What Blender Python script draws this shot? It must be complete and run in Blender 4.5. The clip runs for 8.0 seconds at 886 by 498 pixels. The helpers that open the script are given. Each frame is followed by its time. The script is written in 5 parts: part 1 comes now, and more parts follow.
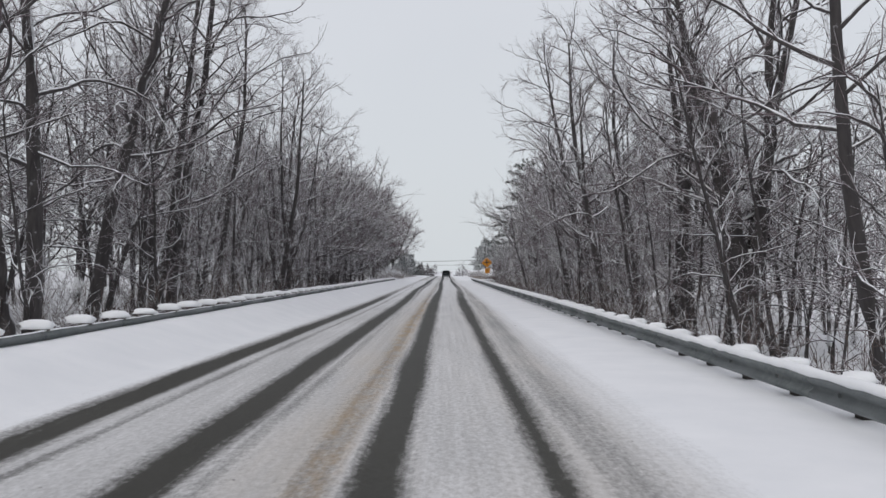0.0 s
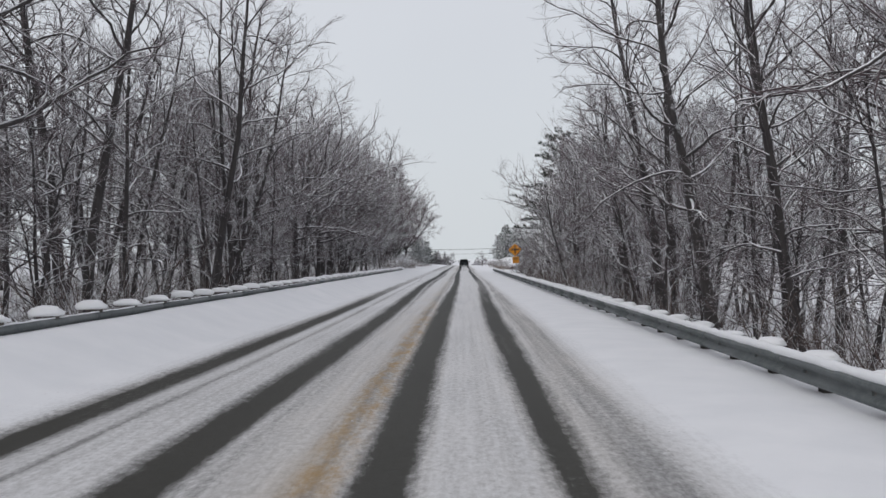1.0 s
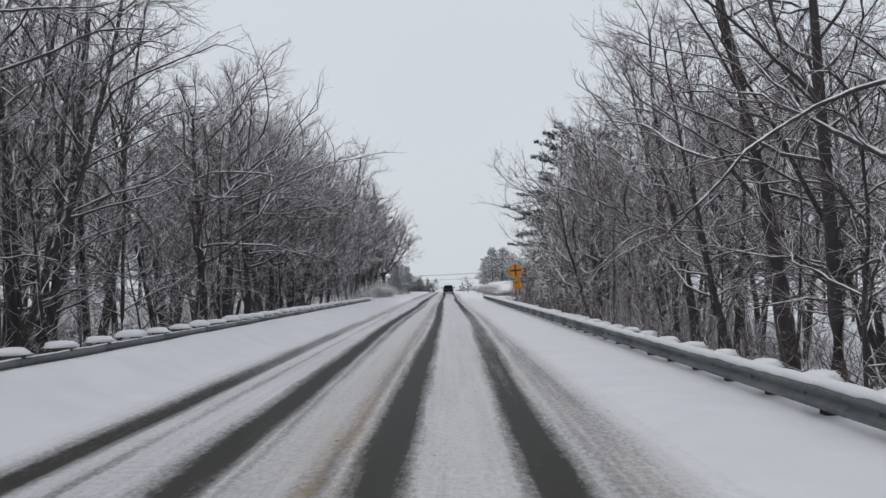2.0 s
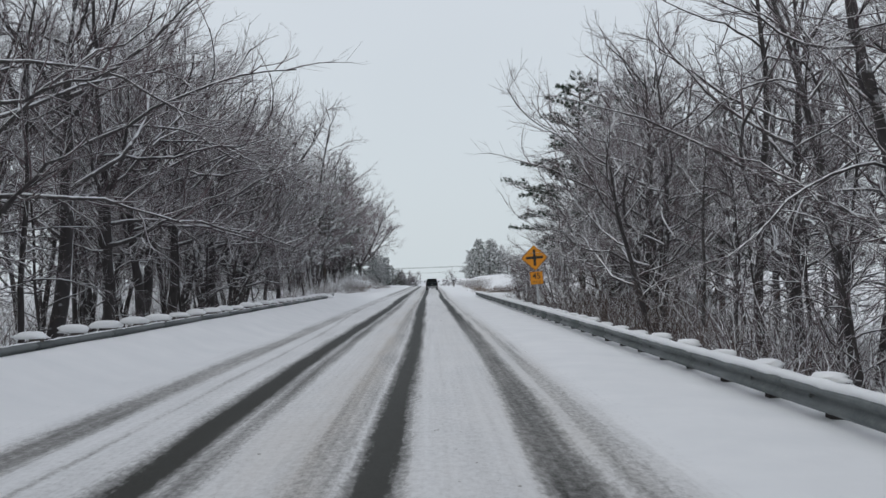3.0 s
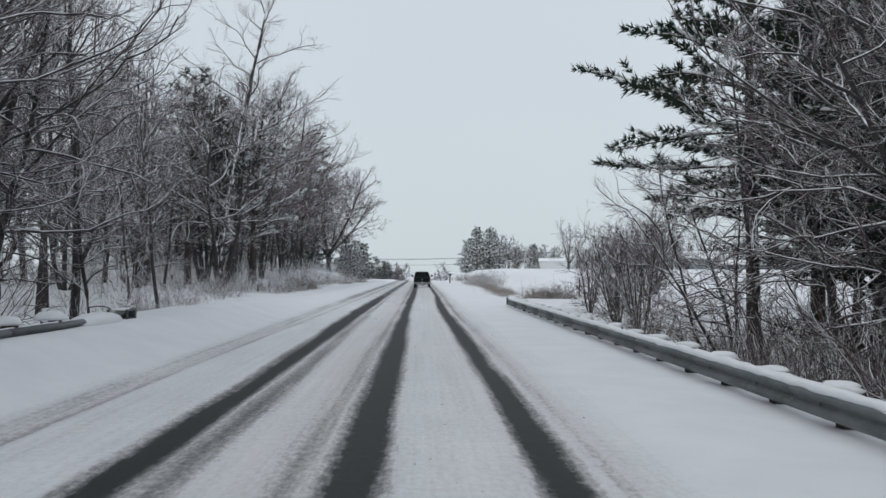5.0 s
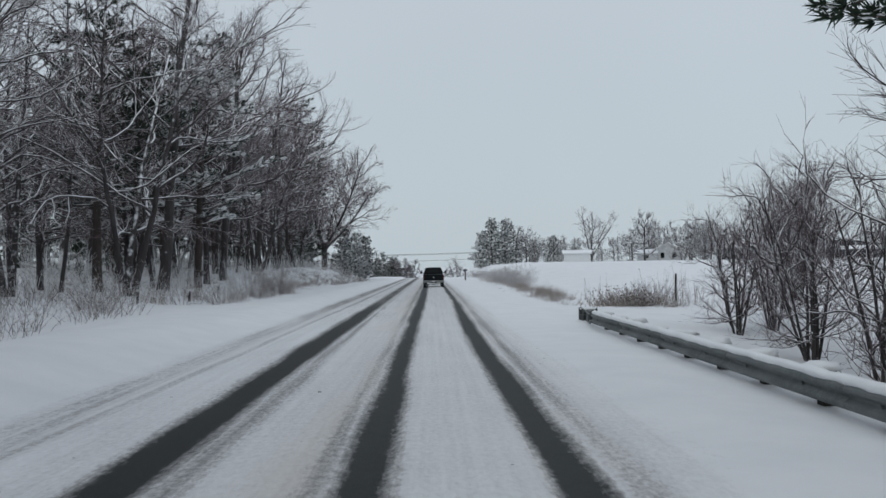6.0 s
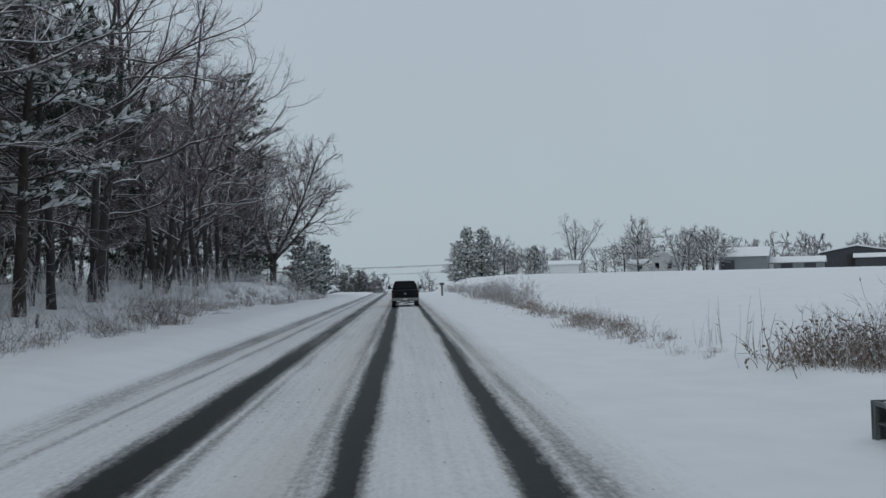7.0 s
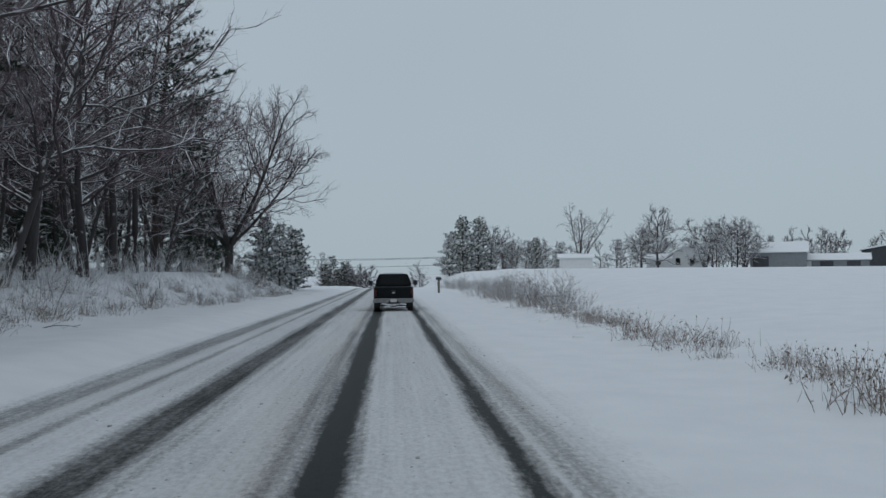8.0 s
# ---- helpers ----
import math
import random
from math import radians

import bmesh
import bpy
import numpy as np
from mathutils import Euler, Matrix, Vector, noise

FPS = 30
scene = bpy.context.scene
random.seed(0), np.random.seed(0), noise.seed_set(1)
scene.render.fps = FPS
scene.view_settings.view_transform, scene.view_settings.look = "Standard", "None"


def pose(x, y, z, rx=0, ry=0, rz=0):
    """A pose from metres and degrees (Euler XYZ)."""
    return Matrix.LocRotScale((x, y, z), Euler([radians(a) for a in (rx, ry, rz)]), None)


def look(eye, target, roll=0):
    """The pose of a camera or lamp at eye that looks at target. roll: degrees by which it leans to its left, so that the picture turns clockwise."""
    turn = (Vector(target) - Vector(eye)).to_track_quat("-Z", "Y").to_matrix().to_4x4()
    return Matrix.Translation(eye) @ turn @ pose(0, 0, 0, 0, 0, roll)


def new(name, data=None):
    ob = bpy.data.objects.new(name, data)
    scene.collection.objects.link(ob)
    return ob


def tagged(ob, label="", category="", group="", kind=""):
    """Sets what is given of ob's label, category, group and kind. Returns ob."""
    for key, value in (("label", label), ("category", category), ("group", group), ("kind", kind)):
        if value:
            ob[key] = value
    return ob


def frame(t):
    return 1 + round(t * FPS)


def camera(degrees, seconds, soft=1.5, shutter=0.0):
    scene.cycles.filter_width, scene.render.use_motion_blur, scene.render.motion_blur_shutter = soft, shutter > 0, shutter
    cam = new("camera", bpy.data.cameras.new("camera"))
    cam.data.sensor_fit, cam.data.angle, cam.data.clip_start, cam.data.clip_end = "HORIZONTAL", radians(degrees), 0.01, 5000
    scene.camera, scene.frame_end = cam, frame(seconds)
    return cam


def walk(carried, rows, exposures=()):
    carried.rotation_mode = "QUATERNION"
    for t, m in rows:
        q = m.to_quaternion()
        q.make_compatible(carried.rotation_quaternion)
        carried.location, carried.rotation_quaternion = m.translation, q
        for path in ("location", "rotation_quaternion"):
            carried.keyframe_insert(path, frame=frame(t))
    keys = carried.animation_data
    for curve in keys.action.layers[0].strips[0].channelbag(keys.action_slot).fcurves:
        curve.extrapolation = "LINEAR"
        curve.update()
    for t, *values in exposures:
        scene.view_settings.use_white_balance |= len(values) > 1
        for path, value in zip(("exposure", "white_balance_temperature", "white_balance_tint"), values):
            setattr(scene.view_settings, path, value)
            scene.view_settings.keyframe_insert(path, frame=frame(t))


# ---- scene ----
cam = camera(52.9, 8.0)
# seconds, x, y, z, pitch, roll, yaw
PATH = [
    (0.0, 0.059, -7.42, 1.70, 1.42, 0.69, 0.16),
    (0.5, 0.092, 3.25, 1.70, 1.70, 0.12, 0.86),
    (1.0, 0.096, 13.94, 1.70, 0.71, 0.29, 1.32),
    (1.5, 0.121, 24.66, 1.70, 2.52, 1.64, 0.80),
    (3.0, 0.029, 56.94, 1.70, 1.95, 1.12, -0.79),
    (3.5, -0.041, 67.72, 1.70, 1.89, 0.48, -1.56),
    (4.0, -0.027, 78.49, 1.70, 1.52, -0.69, -2.02),
    (4.5, 0.039, 89.05, 1.70, 1.70, -0.15, -1.39),
    (5.0, -0.013, 99.43, 1.70, 1.54, -0.21, -1.46),
    (6.5, -0.055, 129.32, 1.70, 1.24, 1.63, -0.95),
    (7.0, -0.082, 139.24, 1.70, 2.12, 1.32, -2.70),
    (7.5, -0.071, 149.26, 1.70, 1.64, 0.24, -2.71),
    (8.0, 0.023, 159.35, 1.70, 1.74, 0.45, -3.42),
]
walk(cam, [(t, pose(x, y, z, 90 + pitch, roll, yaw)) for t, x, y, z, pitch, roll, yaw in PATH],
     exposures=[(0.0, 0.06, 6500, 9), (1.5, 0.03, 6450, 9), (3.0, 0.04, 6300, 5), (5.0, 0.02, 6220, 4),
                (6.5, -0.38, 6000, 2), (8.0, -0.56, 5800, 0)])

# ---- sky and light: heavy overcast ----
world = bpy.data.worlds.new("overcast_sky")
scene.world = world
world.use_nodes = True
wn, wl = world.node_tree.nodes, world.node_tree.links
wn.clear()
sky = wn.new("ShaderNodeTexSky")
sky.sky_type, sky.sun_disc = "NISHITA", False
sky.sun_elevation, sky.sun_rotation = radians(32), radians(200)
sky.dust_density, sky.air_density = 4.0, 1.0
sky_dim = wn.new("ShaderNodeMixRGB")
sky_dim.blend_type, sky_dim.inputs[0].default_value = "MULTIPLY", 1.0
sky_dim.inputs[2].default_value = (0.1, 0.1, 0.1, 1)
wl.new(sky.outputs[0], sky_dim.inputs[1])
wc = wn.new("ShaderNodeTexCoord")
wsep = wn.new("ShaderNodeSeparateXYZ")
wl.new(wc.outputs["Generated"], wsep.inputs[0])
deck = wn.new("ShaderNodeValToRGB")
deck.color_ramp.elements[0].position, deck.color_ramp.elements[0].color = 0.0, (0.66, 0.695, 0.73, 1)
deck.color_ramp.elements[1].position, deck.color_ramp.elements[1].color = 0.6, (0.70, 0.70, 0.765, 1)
wl.new(wsep.outputs[2], deck.inputs[0])
wnoise = wn.new("ShaderNodeTexNoise")
wnoise.inputs["Scale"].default_value, wnoise.inputs["Detail"].default_value = 2.2, 4
wl.new(wc.outputs["Generated"], wnoise.inputs["Vector"])
wmap = wn.new("ShaderNodeMapRange")
wmap.inputs[3].default_value, wmap.inputs[4].default_value = 0.93, 1.05
wl.new(wnoise.outputs[0], wmap.inputs[0])
cloud = wn.new("ShaderNodeMixRGB")
cloud.blend_type, cloud.inputs[0].default_value = "MULTIPLY", 1.0
wl.new(deck.outputs[0], cloud.inputs[1])
wl.new(wmap.outputs[0], cloud.inputs[2])
veil = wn.new("ShaderNodeMixRGB")
veil.inputs[0].default_value = 0.93
wl.new(sky_dim.outputs[0], veil.inputs[1])
wl.new(cloud.outputs[0], veil.inputs[2])
wbg = wn.new("ShaderNodeBackground")
wl.new(veil.outputs[0], wbg.inputs[0])
wout = wn.new("ShaderNodeOutputWorld")
wl.new(wbg.outputs[0], wout.inputs[0])

sun = new("sun", bpy.data.lights.new("sun", "SUN"))
sun.data.energy, sun.data.angle, sun.data.color = 0.5, radians(40), (1.0, 0.97, 0.93)
sun.matrix_world = look((-40, -60, 60), (0, 0, 0))


# ---- materials ----
class Nodes:
    """A new node material with short ways to add and link nodes."""

    def __init__(self, name):
        self.mat = bpy.data.materials.new(name)
        self.mat.use_nodes = True
        self.tree = self.mat.node_tree
        self.bsdf = self.tree.nodes["Principled BSDF"]

    def put(self, kind, ins=(), operation="", blend_type=""):
        node = self.tree.nodes.new("ShaderNode" + kind)
        if operation:
            node.operation = operation
        if blend_type:
            node.blend_type = blend_type
        for k, v in dict(ins).items():
            self.join(v, node.inputs[k])
        return node.outputs[0]

    def join(self, v, socket):
        if isinstance(v, bpy.types.NodeSocket):
            self.tree.links.new(v, socket)
        else:
            socket.default_value = v

    def coord(self):
        return self.tree.nodes.new("ShaderNodeTexCoord").outputs["Object"]

    def position(self):
        return self.tree.nodes.new("ShaderNodeNewGeometry").outputs["Position"]

    def noise(self, vec, scale, detail=3, rough=0.55):
        return self.put("TexNoise", {"Vector": vec, "Scale": scale, "Detail": detail, "Roughness": rough})

    def math(self, op, a, b=0.0, c=0.0):
        return self.put("Math", {0: a, 1: b, 2: c}, operation=op)

    def span(self, v, a, b, c=0.0, d=1.0):
        return self.put("MapRange", {0: v, 1: a, 2: b, 3: c, 4: d})

    def mix(self, f, a, b, blend="MIX"):
        return self.put("MixRGB", {0: f, 1: a, 2: b}, blend_type=blend)

    def ramp(self, v, stops, ease="LINEAR"):
        node = self.tree.nodes.new("ShaderNodeValToRGB")
        node.color_ramp.interpolation = ease
        els = node.color_ramp.elements
        while len(els) < len(stops):
            els.new(0.5)
        for e, (p, c) in zip(els, stops):
            e.position = p
        for e, (p, c) in zip(els, stops):
            e.color = (*c, 1) if isinstance(c, tuple) else (c, c, c, 1)
        self.join(v, node.inputs[0])
        return node.outputs[0]

    def scaled(self, vec, x, y, z):
        return self.put("VectorMath", {0: vec, 1: (x, y, z)}, operation="MULTIPLY")

    def up(self):
        sep = self.tree.nodes.new("ShaderNodeSeparateXYZ")
        self.tree.links.new(self.tree.nodes.new("ShaderNodeNewGeometry").outputs["Normal"], sep.inputs[0])
        return sep.outputs[2]

    def done(self, colour, rough=0.6, metal=0.0, height=None, strength=0.3, dist=0.02):
        self.join(colour, self.bsdf.inputs["Base Color"])
        self.join(rough, self.bsdf.inputs["Roughness"])
        self.join(metal, self.bsdf.inputs["Metallic"])
        if height is not None:
            self.join(self.put("Bump", {"Height": height, "Strength": strength, "Distance": dist}), self.bsdf.inputs["Normal"])
        return self.mat


SNOW = (0.83, 0.845, 0.865, 1)


def plain(name, a, b, scale=8.0, rough=0.6, metal=0.0, strength=0.2, dist=0.01, spec=0.5):
    """Two close tones mixed by noise at two scales."""
    n = Nodes(name)
    v = n.coord()
    n.bsdf.inputs["Specular IOR Level"].default_value = spec
    f = n.math("ADD", n.math("MULTIPLY", n.noise(v, scale, 4), 0.6), n.math("MULTIPLY", n.noise(v, scale * 7, 3), 0.4))
    return n.done(n.mix(n.span(f, 0.35, 0.65), (*a, 1), (*b, 1)), n.span(f, 0.3, 0.7, rough - 0.08, rough + 0.08), metal, f, strength, dist)


def snowy(name, a, b, low=0.35, high=0.6, scale=6.0, stretch=0.2, cover=0.5, patch=3.0, plaster=0.0):
    """Bark or stems with snow lying on their upper sides."""
    n = Nodes(name)
    v = n.coord()
    grain = n.noise(n.scaled(v, 1, 1, stretch), scale, 5, 0.65)
    tone = n.mix(n.span(grain, 0.3, 0.7), (*a, 1), (*b, 1))
    tint = n.put("ObjectInfo")
    rnd = n.tree.nodes["Object Info"].outputs["Random"]
    tone = n.mix(n.span(rnd, 0, 1, 0, 0.45), tone, (b[0] * 0.55, b[1] * 0.55, b[2] * 0.6, 1))
    lie = n.math("ADD", n.up(), n.math("MULTIPLY", n.math("SUBTRACT", n.noise(v, patch, 3), cover), 1.6))
    f = n.span(lie, low, high)
    if plaster:
        g = n.put("VectorMath", {0: n.tree.nodes.new("ShaderNodeNewGeometry").outputs["Normal"], 1: (0.80, 0.55, 0.25)}, operation="DOT_PRODUCT")
        g = n.tree.nodes[-1].outputs["Value"]
        f = n.math("MAXIMUM", f, n.math("MULTIPLY", plaster, n.span(n.math("ADD", g, n.math("MULTIPLY", n.math("SUBTRACT", n.noise(n.scaled(v, 1, 1, 0.35), 1.7, 4), 0.5), 1.3)), 0.85, 0.98)))
    return n.done(n.mix(f, tone, SNOW), n.math("SUBTRACT", 0.9, n.math("MULTIPLY", f, 0.25)), 0.0, grain, 0.5, 0.02)


def snow_material(name):
    n = Nodes(name)
    v = n.position()
    f = n.math("ADD", n.math("MULTIPLY", n.noise(v, 1.3, 4), 0.6), n.math("MULTIPLY", n.noise(v, 35, 3), 0.4))
    return n.done(n.mix(n.span(f, 0.3, 0.7), (0.79, 0.805, 0.82, 1), (0.86, 0.87, 0.88, 1)), 0.65, 0.0, f, 0.25, 0.05)


# wheel tracks along the road: y of the stations, then for each track (left edge, right edge, wear) at each of them
STATIONS = (5, 39, 81, 112, 142, 172)
WORN = {
    "far_outer": ((-4.74, -4.00, 0.92), (-4.42, -3.76, 0.88), (-4.66, -3.92, 0.50), (-4.90, -4.10, 0.38), (-5.05, -4.25, 0.38), (-5.14, -4.34, 0.56)),
    "far_rut": ((-3.82, -3.56, 0.64), (-3.48, -3.26, 0.50), (-3.62, -3.40, 0.40), (-4.34, -4.06, 0.46), (-4.10, -3.84, 0.40), (-3.98, -3.72, 0.52)),
    "far_inner": ((-2.76, -2.10, 0.98), (-2.66, -1.98, 0.90), (-2.94, -2.40, 1.0), (-2.80, -2.30, 1.0), (-3.06, -2.34, 1.0), (-3.06, -2.32, 0.76)),
    "far_slush": ((-2.10, -1.74, 0.60), (-2.00, -1.74, 0.54), (-2.44, -1.98, 0.68), (-2.34, -1.78, 0.60), (-2.36, -1.96, 0.54), (-2.34, -2.04, 0.48)),
    "centre_slush": ((-1.36, -0.74, 0.52), (-1.30, -0.84, 0.52), (-1.30, -0.58, 0.46), (-1.32, -0.78, 0.50), (-1.16, -0.80, 0.50), (-1.20, -0.76, 0.60)),
    "near_inner": ((-0.78, -0.26, 1.0), (-0.88, -0.28, 1.0), (-0.66, -0.22, 1.0), (-0.86, -0.30, 1.0), (-0.84, -0.42, 1.0), (-0.84, -0.30, 1.0)),
    "near_outer": ((0.80, 1.16, 0.92), (0.68, 1.28, 0.88), (1.02, 1.60, 0.66), (0.94, 1.42, 0.92), (0.80, 1.28, 0.96), (1.04, 1.42, 0.90)),
    "near_slush": ((1.16, 1.80, 0.49), (1.30, 2.10, 0.47), (1.60, 2.10, 0.47), (1.40, 1.85, 0.41), (1.28, 1.74, 0.51), (1.40, 1.92, 0.47)),
}


def ground_material():
    """Snow everywhere; wheel tracks worn down to wet asphalt along the lanes."""
    n = Nodes("snow_covered_ground")
    v = n.position()
    sep = n.tree.nodes.new("ShaderNodeSeparateXYZ")
    n.tree.links.new(v, sep.inputs[0])
    x, y = sep.outputs[0], sep.outputs[1]
    long = n.scaled(v, 1, 0.06, 0)
    rag = n.math("MULTIPLY", n.math("SUBTRACT", n.noise(long, 3.2, 5, 0.65), 0.5), 0.24)
    fine = n.math("MULTIPLY", n.math("SUBTRACT", n.noise(n.scaled(v, 1, 0.35, 0), 9.0, 5, 0.7), 0.5), 0.16)
    s = n.math("ADD", x, n.math("ADD", rag, fine))
    stretch = n.span(y, STATIONS[0], STATIONS[-1])

    def along_road(values):
        return n.ramp(stretch, [((q - STATIONS[0]) / (STATIONS[-1] - STATIONS[0]), val) for q, val in zip(STATIONS, values)], "EASE")

    def band(name, soft):
        """Wear of one track: full between its edges, fading over soft metres on either side."""
        rows = WORN[name]
        packed = along_road([((a + 6) / 10, (b - a) / 2, w) for a, b, w in rows])
        half = along_road([((b - a) / 2,) * 3 for a, b, w in rows])
        split = n.tree.nodes.new("ShaderNodeSeparateXYZ")
        n.tree.links.new(packed, split.inputs[0])
        left = n.math("SUBTRACT", n.math("MULTIPLY", split.outputs[0], 10.0), 6.0)
        off = n.math("ABSOLUTE", n.math("SUBTRACT", n.math("SUBTRACT", s, left), half))
        inside = n.put("MapRange", {0: n.math("SUBTRACT", half, off), 1: -soft * 0.95, 2: soft * 0.85, 3: 0.0, 4: 1.0})
        return n.math("MULTIPLY", inside, split.outputs[2])

    bare = n.ramp(n.span(s, -5.6, 2.8), [(0.0, 0.0), (0.10, 0.12), (0.22, 0.20), (0.60, 0.24), (0.88, 0.20), (1.0, 0.0)])
    for name, soft in (("far_outer", 0.22), ("far_rut", 0.11), ("far_inner", 0.22), ("far_slush", 0.24), ("centre_slush", 0.26), ("near_inner", 0.19), ("near_outer", 0.17), ("near_slush", 0.24)):
        bare = n.math("MAXIMUM", bare, band(name, soft))
    u = n.span(s, -8.0, 4.0)

    def at(metres):
        return (metres + 8.0) / 12.0

    sand = n.ramp(u, [(at(-4.6), 0.0), (at(-4.3), 0.25), (at(-3.9), 0.0), (at(-2.0), 0.10), (at(-1.5), 0.45), (at(-1.10), 0.8), (at(-0.8), 0.15), (at(0.0), 0.12),
                      (at(0.6), 0.22), (at(1.4), 0.30), (at(1.8), 0.3), (at(2.4), 0.0)])
    crumbs = n.noise(n.scaled(v, 1, 0.5, 1), 16.0, 6, 0.72)
    patch = n.noise(n.scaled(v, 1, 0.12, 1), 1.4, 5, 0.6)
    streak = n.noise(n.scaled(v, 9, 0.10, 0), 1.0, 4, 0.6)
    cut = n.math("ADD", n.math("MULTIPLY", crumbs, 0.48), n.math("ADD", n.math("MULTIPLY", patch, 0.28), n.math("MULTIPLY", streak, 0.28)))
    asphalt_shown = n.span(n.math("SUBTRACT", bare, cut), -0.16, 0.32)
    grime = n.math("MULTIPLY", n.math("ADD", n.span(y, 5, 75, 0.38, 0.05), n.span(y, 140, 170, 0.0, 0.16)), n.ramp(u, [(at(-4.9), 0.0), (at(-4.4), 1.0), (at(1.7), 1.0), (at(2.5), 0.0)]))
    grime = n.math("ADD", grime, n.math("MULTIPLY", n.span(y, 10, 55, 0.14, 0.0), n.math("MULTIPLY", n.span(x, -5.0, -4.2), n.span(x, -1.6, -0.9, 1, 0))))
    churn = n.span(n.math("SUBTRACT", n.math("ADD", bare, n.math("ADD", grime, 0.29)), cut), -0.12, 0.42)
    big = n.noise(v, 0.9, 5)
    grain = n.noise(v, 42, 3)
    snow = n.mix(n.span(big, 0.3, 0.7), (0.765, 0.78, 0.795, 1), (0.83, 0.84, 0.85, 1))
    slush = n.mix(n.span(n.math("ADD", n.math("MULTIPLY", crumbs, 0.52), n.math("ADD", n.math("MULTIPLY", streak, 0.18), n.math("MULTIPLY", patch, 0.30))), 0.36, 0.62), (0.36, 0.36, 0.355, 1), (0.65, 0.65, 0.65, 1))
    worn = n.mix(churn, snow, slush)
    worn = n.mix(n.math("MULTIPLY", n.math("MULTIPLY", sand, n.span(y, 20, 110, 1.0, 0.55)), n.span(patch, 0.3, 0.75)), worn, (0.34, 0.27, 0.18, 1))
    stone = n.noise(v, 120, 2)
    wet = n.mix(stone, (0.014, 0.018, 0.018, 1), (0.034, 0.038, 0.037, 1))
    salted = n.mix(n.math("MULTIPLY", n.math("ADD", stone, patch), 0.5), (0.030, 0.030, 0.027, 1), (0.066, 0.064, 0.054, 1))
    tar = n.mix(n.span(y, 40, 125), salted, wet)
    paint = n.math("MULTIPLY", n.ramp(n.span(n.math("ADD", x, n.math("MULTIPLY", rag, 0.6)), -1.6, -0.6), [(0.0, 0.0), (0.30, 0.0), (0.46, 1.0), (0.66, 1.0), (0.82, 0.0)]),
                   n.math("MULTIPLY", n.span(y, 38, 52, 1, 0), n.span(n.noise(n.scaled(v, 1, 0.3, 0), 3.6, 6, 0.75), 0.40, 0.66)))
    road = n.mix(asphalt_shown, worn, tar)
    road = n.mix(n.math("MULTIPLY", paint, n.span(y, 10, 22, 0.45, 0.85)), road, (0.34, 0.20, 0.045, 1))
    lumps = n.math("ADD", n.math("MULTIPLY", big, 0.5), n.math("ADD", n.math("MULTIPLY", grain, 0.10), n.math("MULTIPLY", n.math("MULTIPLY", crumbs, churn), 0.9)))
    n.join(n.math("SUBTRACT", 0.45, n.math("MULTIPLY", asphalt_shown, 0.33)), n.bsdf.inputs["Specular IOR Level"])
    return n.done(road, n.math("SUBTRACT", 0.72, n.math("MULTIPLY", asphalt_shown, 0.12)), 0.0, lumps, 0.35, 0.05)


M_GROUND = ground_material()
M_SNOW = snow_material("fresh_snow")
M_BARK = snowy("snowy_bark", (0.036, 0.032, 0.033), (0.096, 0.086, 0.084), 0.26, 0.56, plaster=0.85)
M_TRUNK = snowy("dark_trunk_bark", (0.026, 0.023, 0.024), (0.076, 0.068, 0.066), 0.3, 0.6, plaster=0.7)
M_TWIG = snowy("snowy_twigs", (0.076, 0.055, 0.059), (0.172, 0.124, 0.132), 0.0, 0.42, scale=14, patch=0.9)
M_FARTWIG = snowy("far_twigs", (0.074, 0.061, 0.067), (0.150, 0.124, 0.134), 0.12, 0.52, scale=14, patch=0.9)
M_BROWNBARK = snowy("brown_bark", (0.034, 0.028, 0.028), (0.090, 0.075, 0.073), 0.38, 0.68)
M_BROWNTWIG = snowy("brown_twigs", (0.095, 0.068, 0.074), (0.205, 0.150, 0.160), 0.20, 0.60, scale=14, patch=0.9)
M_PINEBARK = snowy("pine_bark", (0.030, 0.024, 0.022), (0.075, 0.058, 0.050), 0.45, 0.8)
M_NEEDLE = snowy("pine_needles", (0.012, 0.026, 0.016), (0.030, 0.052, 0.030), 0.32, 0.7, scale=8, stretch=1, patch=2.5, cover=0.55)
M_NEEDLE_DARK = snowy("dark_pine_needles", (0.017, 0.030, 0.021), (0.040, 0.058, 0.038), 0.55, 1.0, scale=8, stretch=1, patch=2.5, cover=0.55)
M_NEEDLE_SNOWY = snowy("snowy_needles", (0.014, 0.028, 0.020), (0.034, 0.052, 0.036), -0.15, 0.45, scale=8, stretch=1, patch=1.6, cover=0.5)
M_RIME = snowy("rimed_twigs", (0.060, 0.050, 0.052), (0.120, 0.098, 0.100), -0.12, 0.40, scale=14, patch=0.9)
M_WEED = snowy("dry_weeds", (0.100, 0.074, 0.054), (0.27, 0.195, 0.138), 0.14, 0.62, scale=20, patch=4)
M_SNOWBUSH = snowy("snow_laden_shrub", (0.080, 0.060, 0.052), (0.190, 0.142, 0.120), -0.22, 0.36, scale=20, patch=3)
M_LADEN = snowy("snow_laden_weeds", (0.100, 0.072, 0.052), (0.230, 0.165, 0.125), -0.85, 0.05, scale=20, patch=3)
M_BUSH = snowy("bare_shrub", (0.052, 0.037, 0.032), (0.140, 0.098, 0.080), 0.22, 0.62, scale=20, patch=3)
M_STEEL = plain("galvanised_steel", (0.085, 0.098, 0.10), (0.165, 0.18, 0.18), 3, 0.6, 0.3)
M_POST = plain("weathered_post", (0.09, 0.08, 0.07), (0.18, 0.16, 0.14), 12, 0.8)
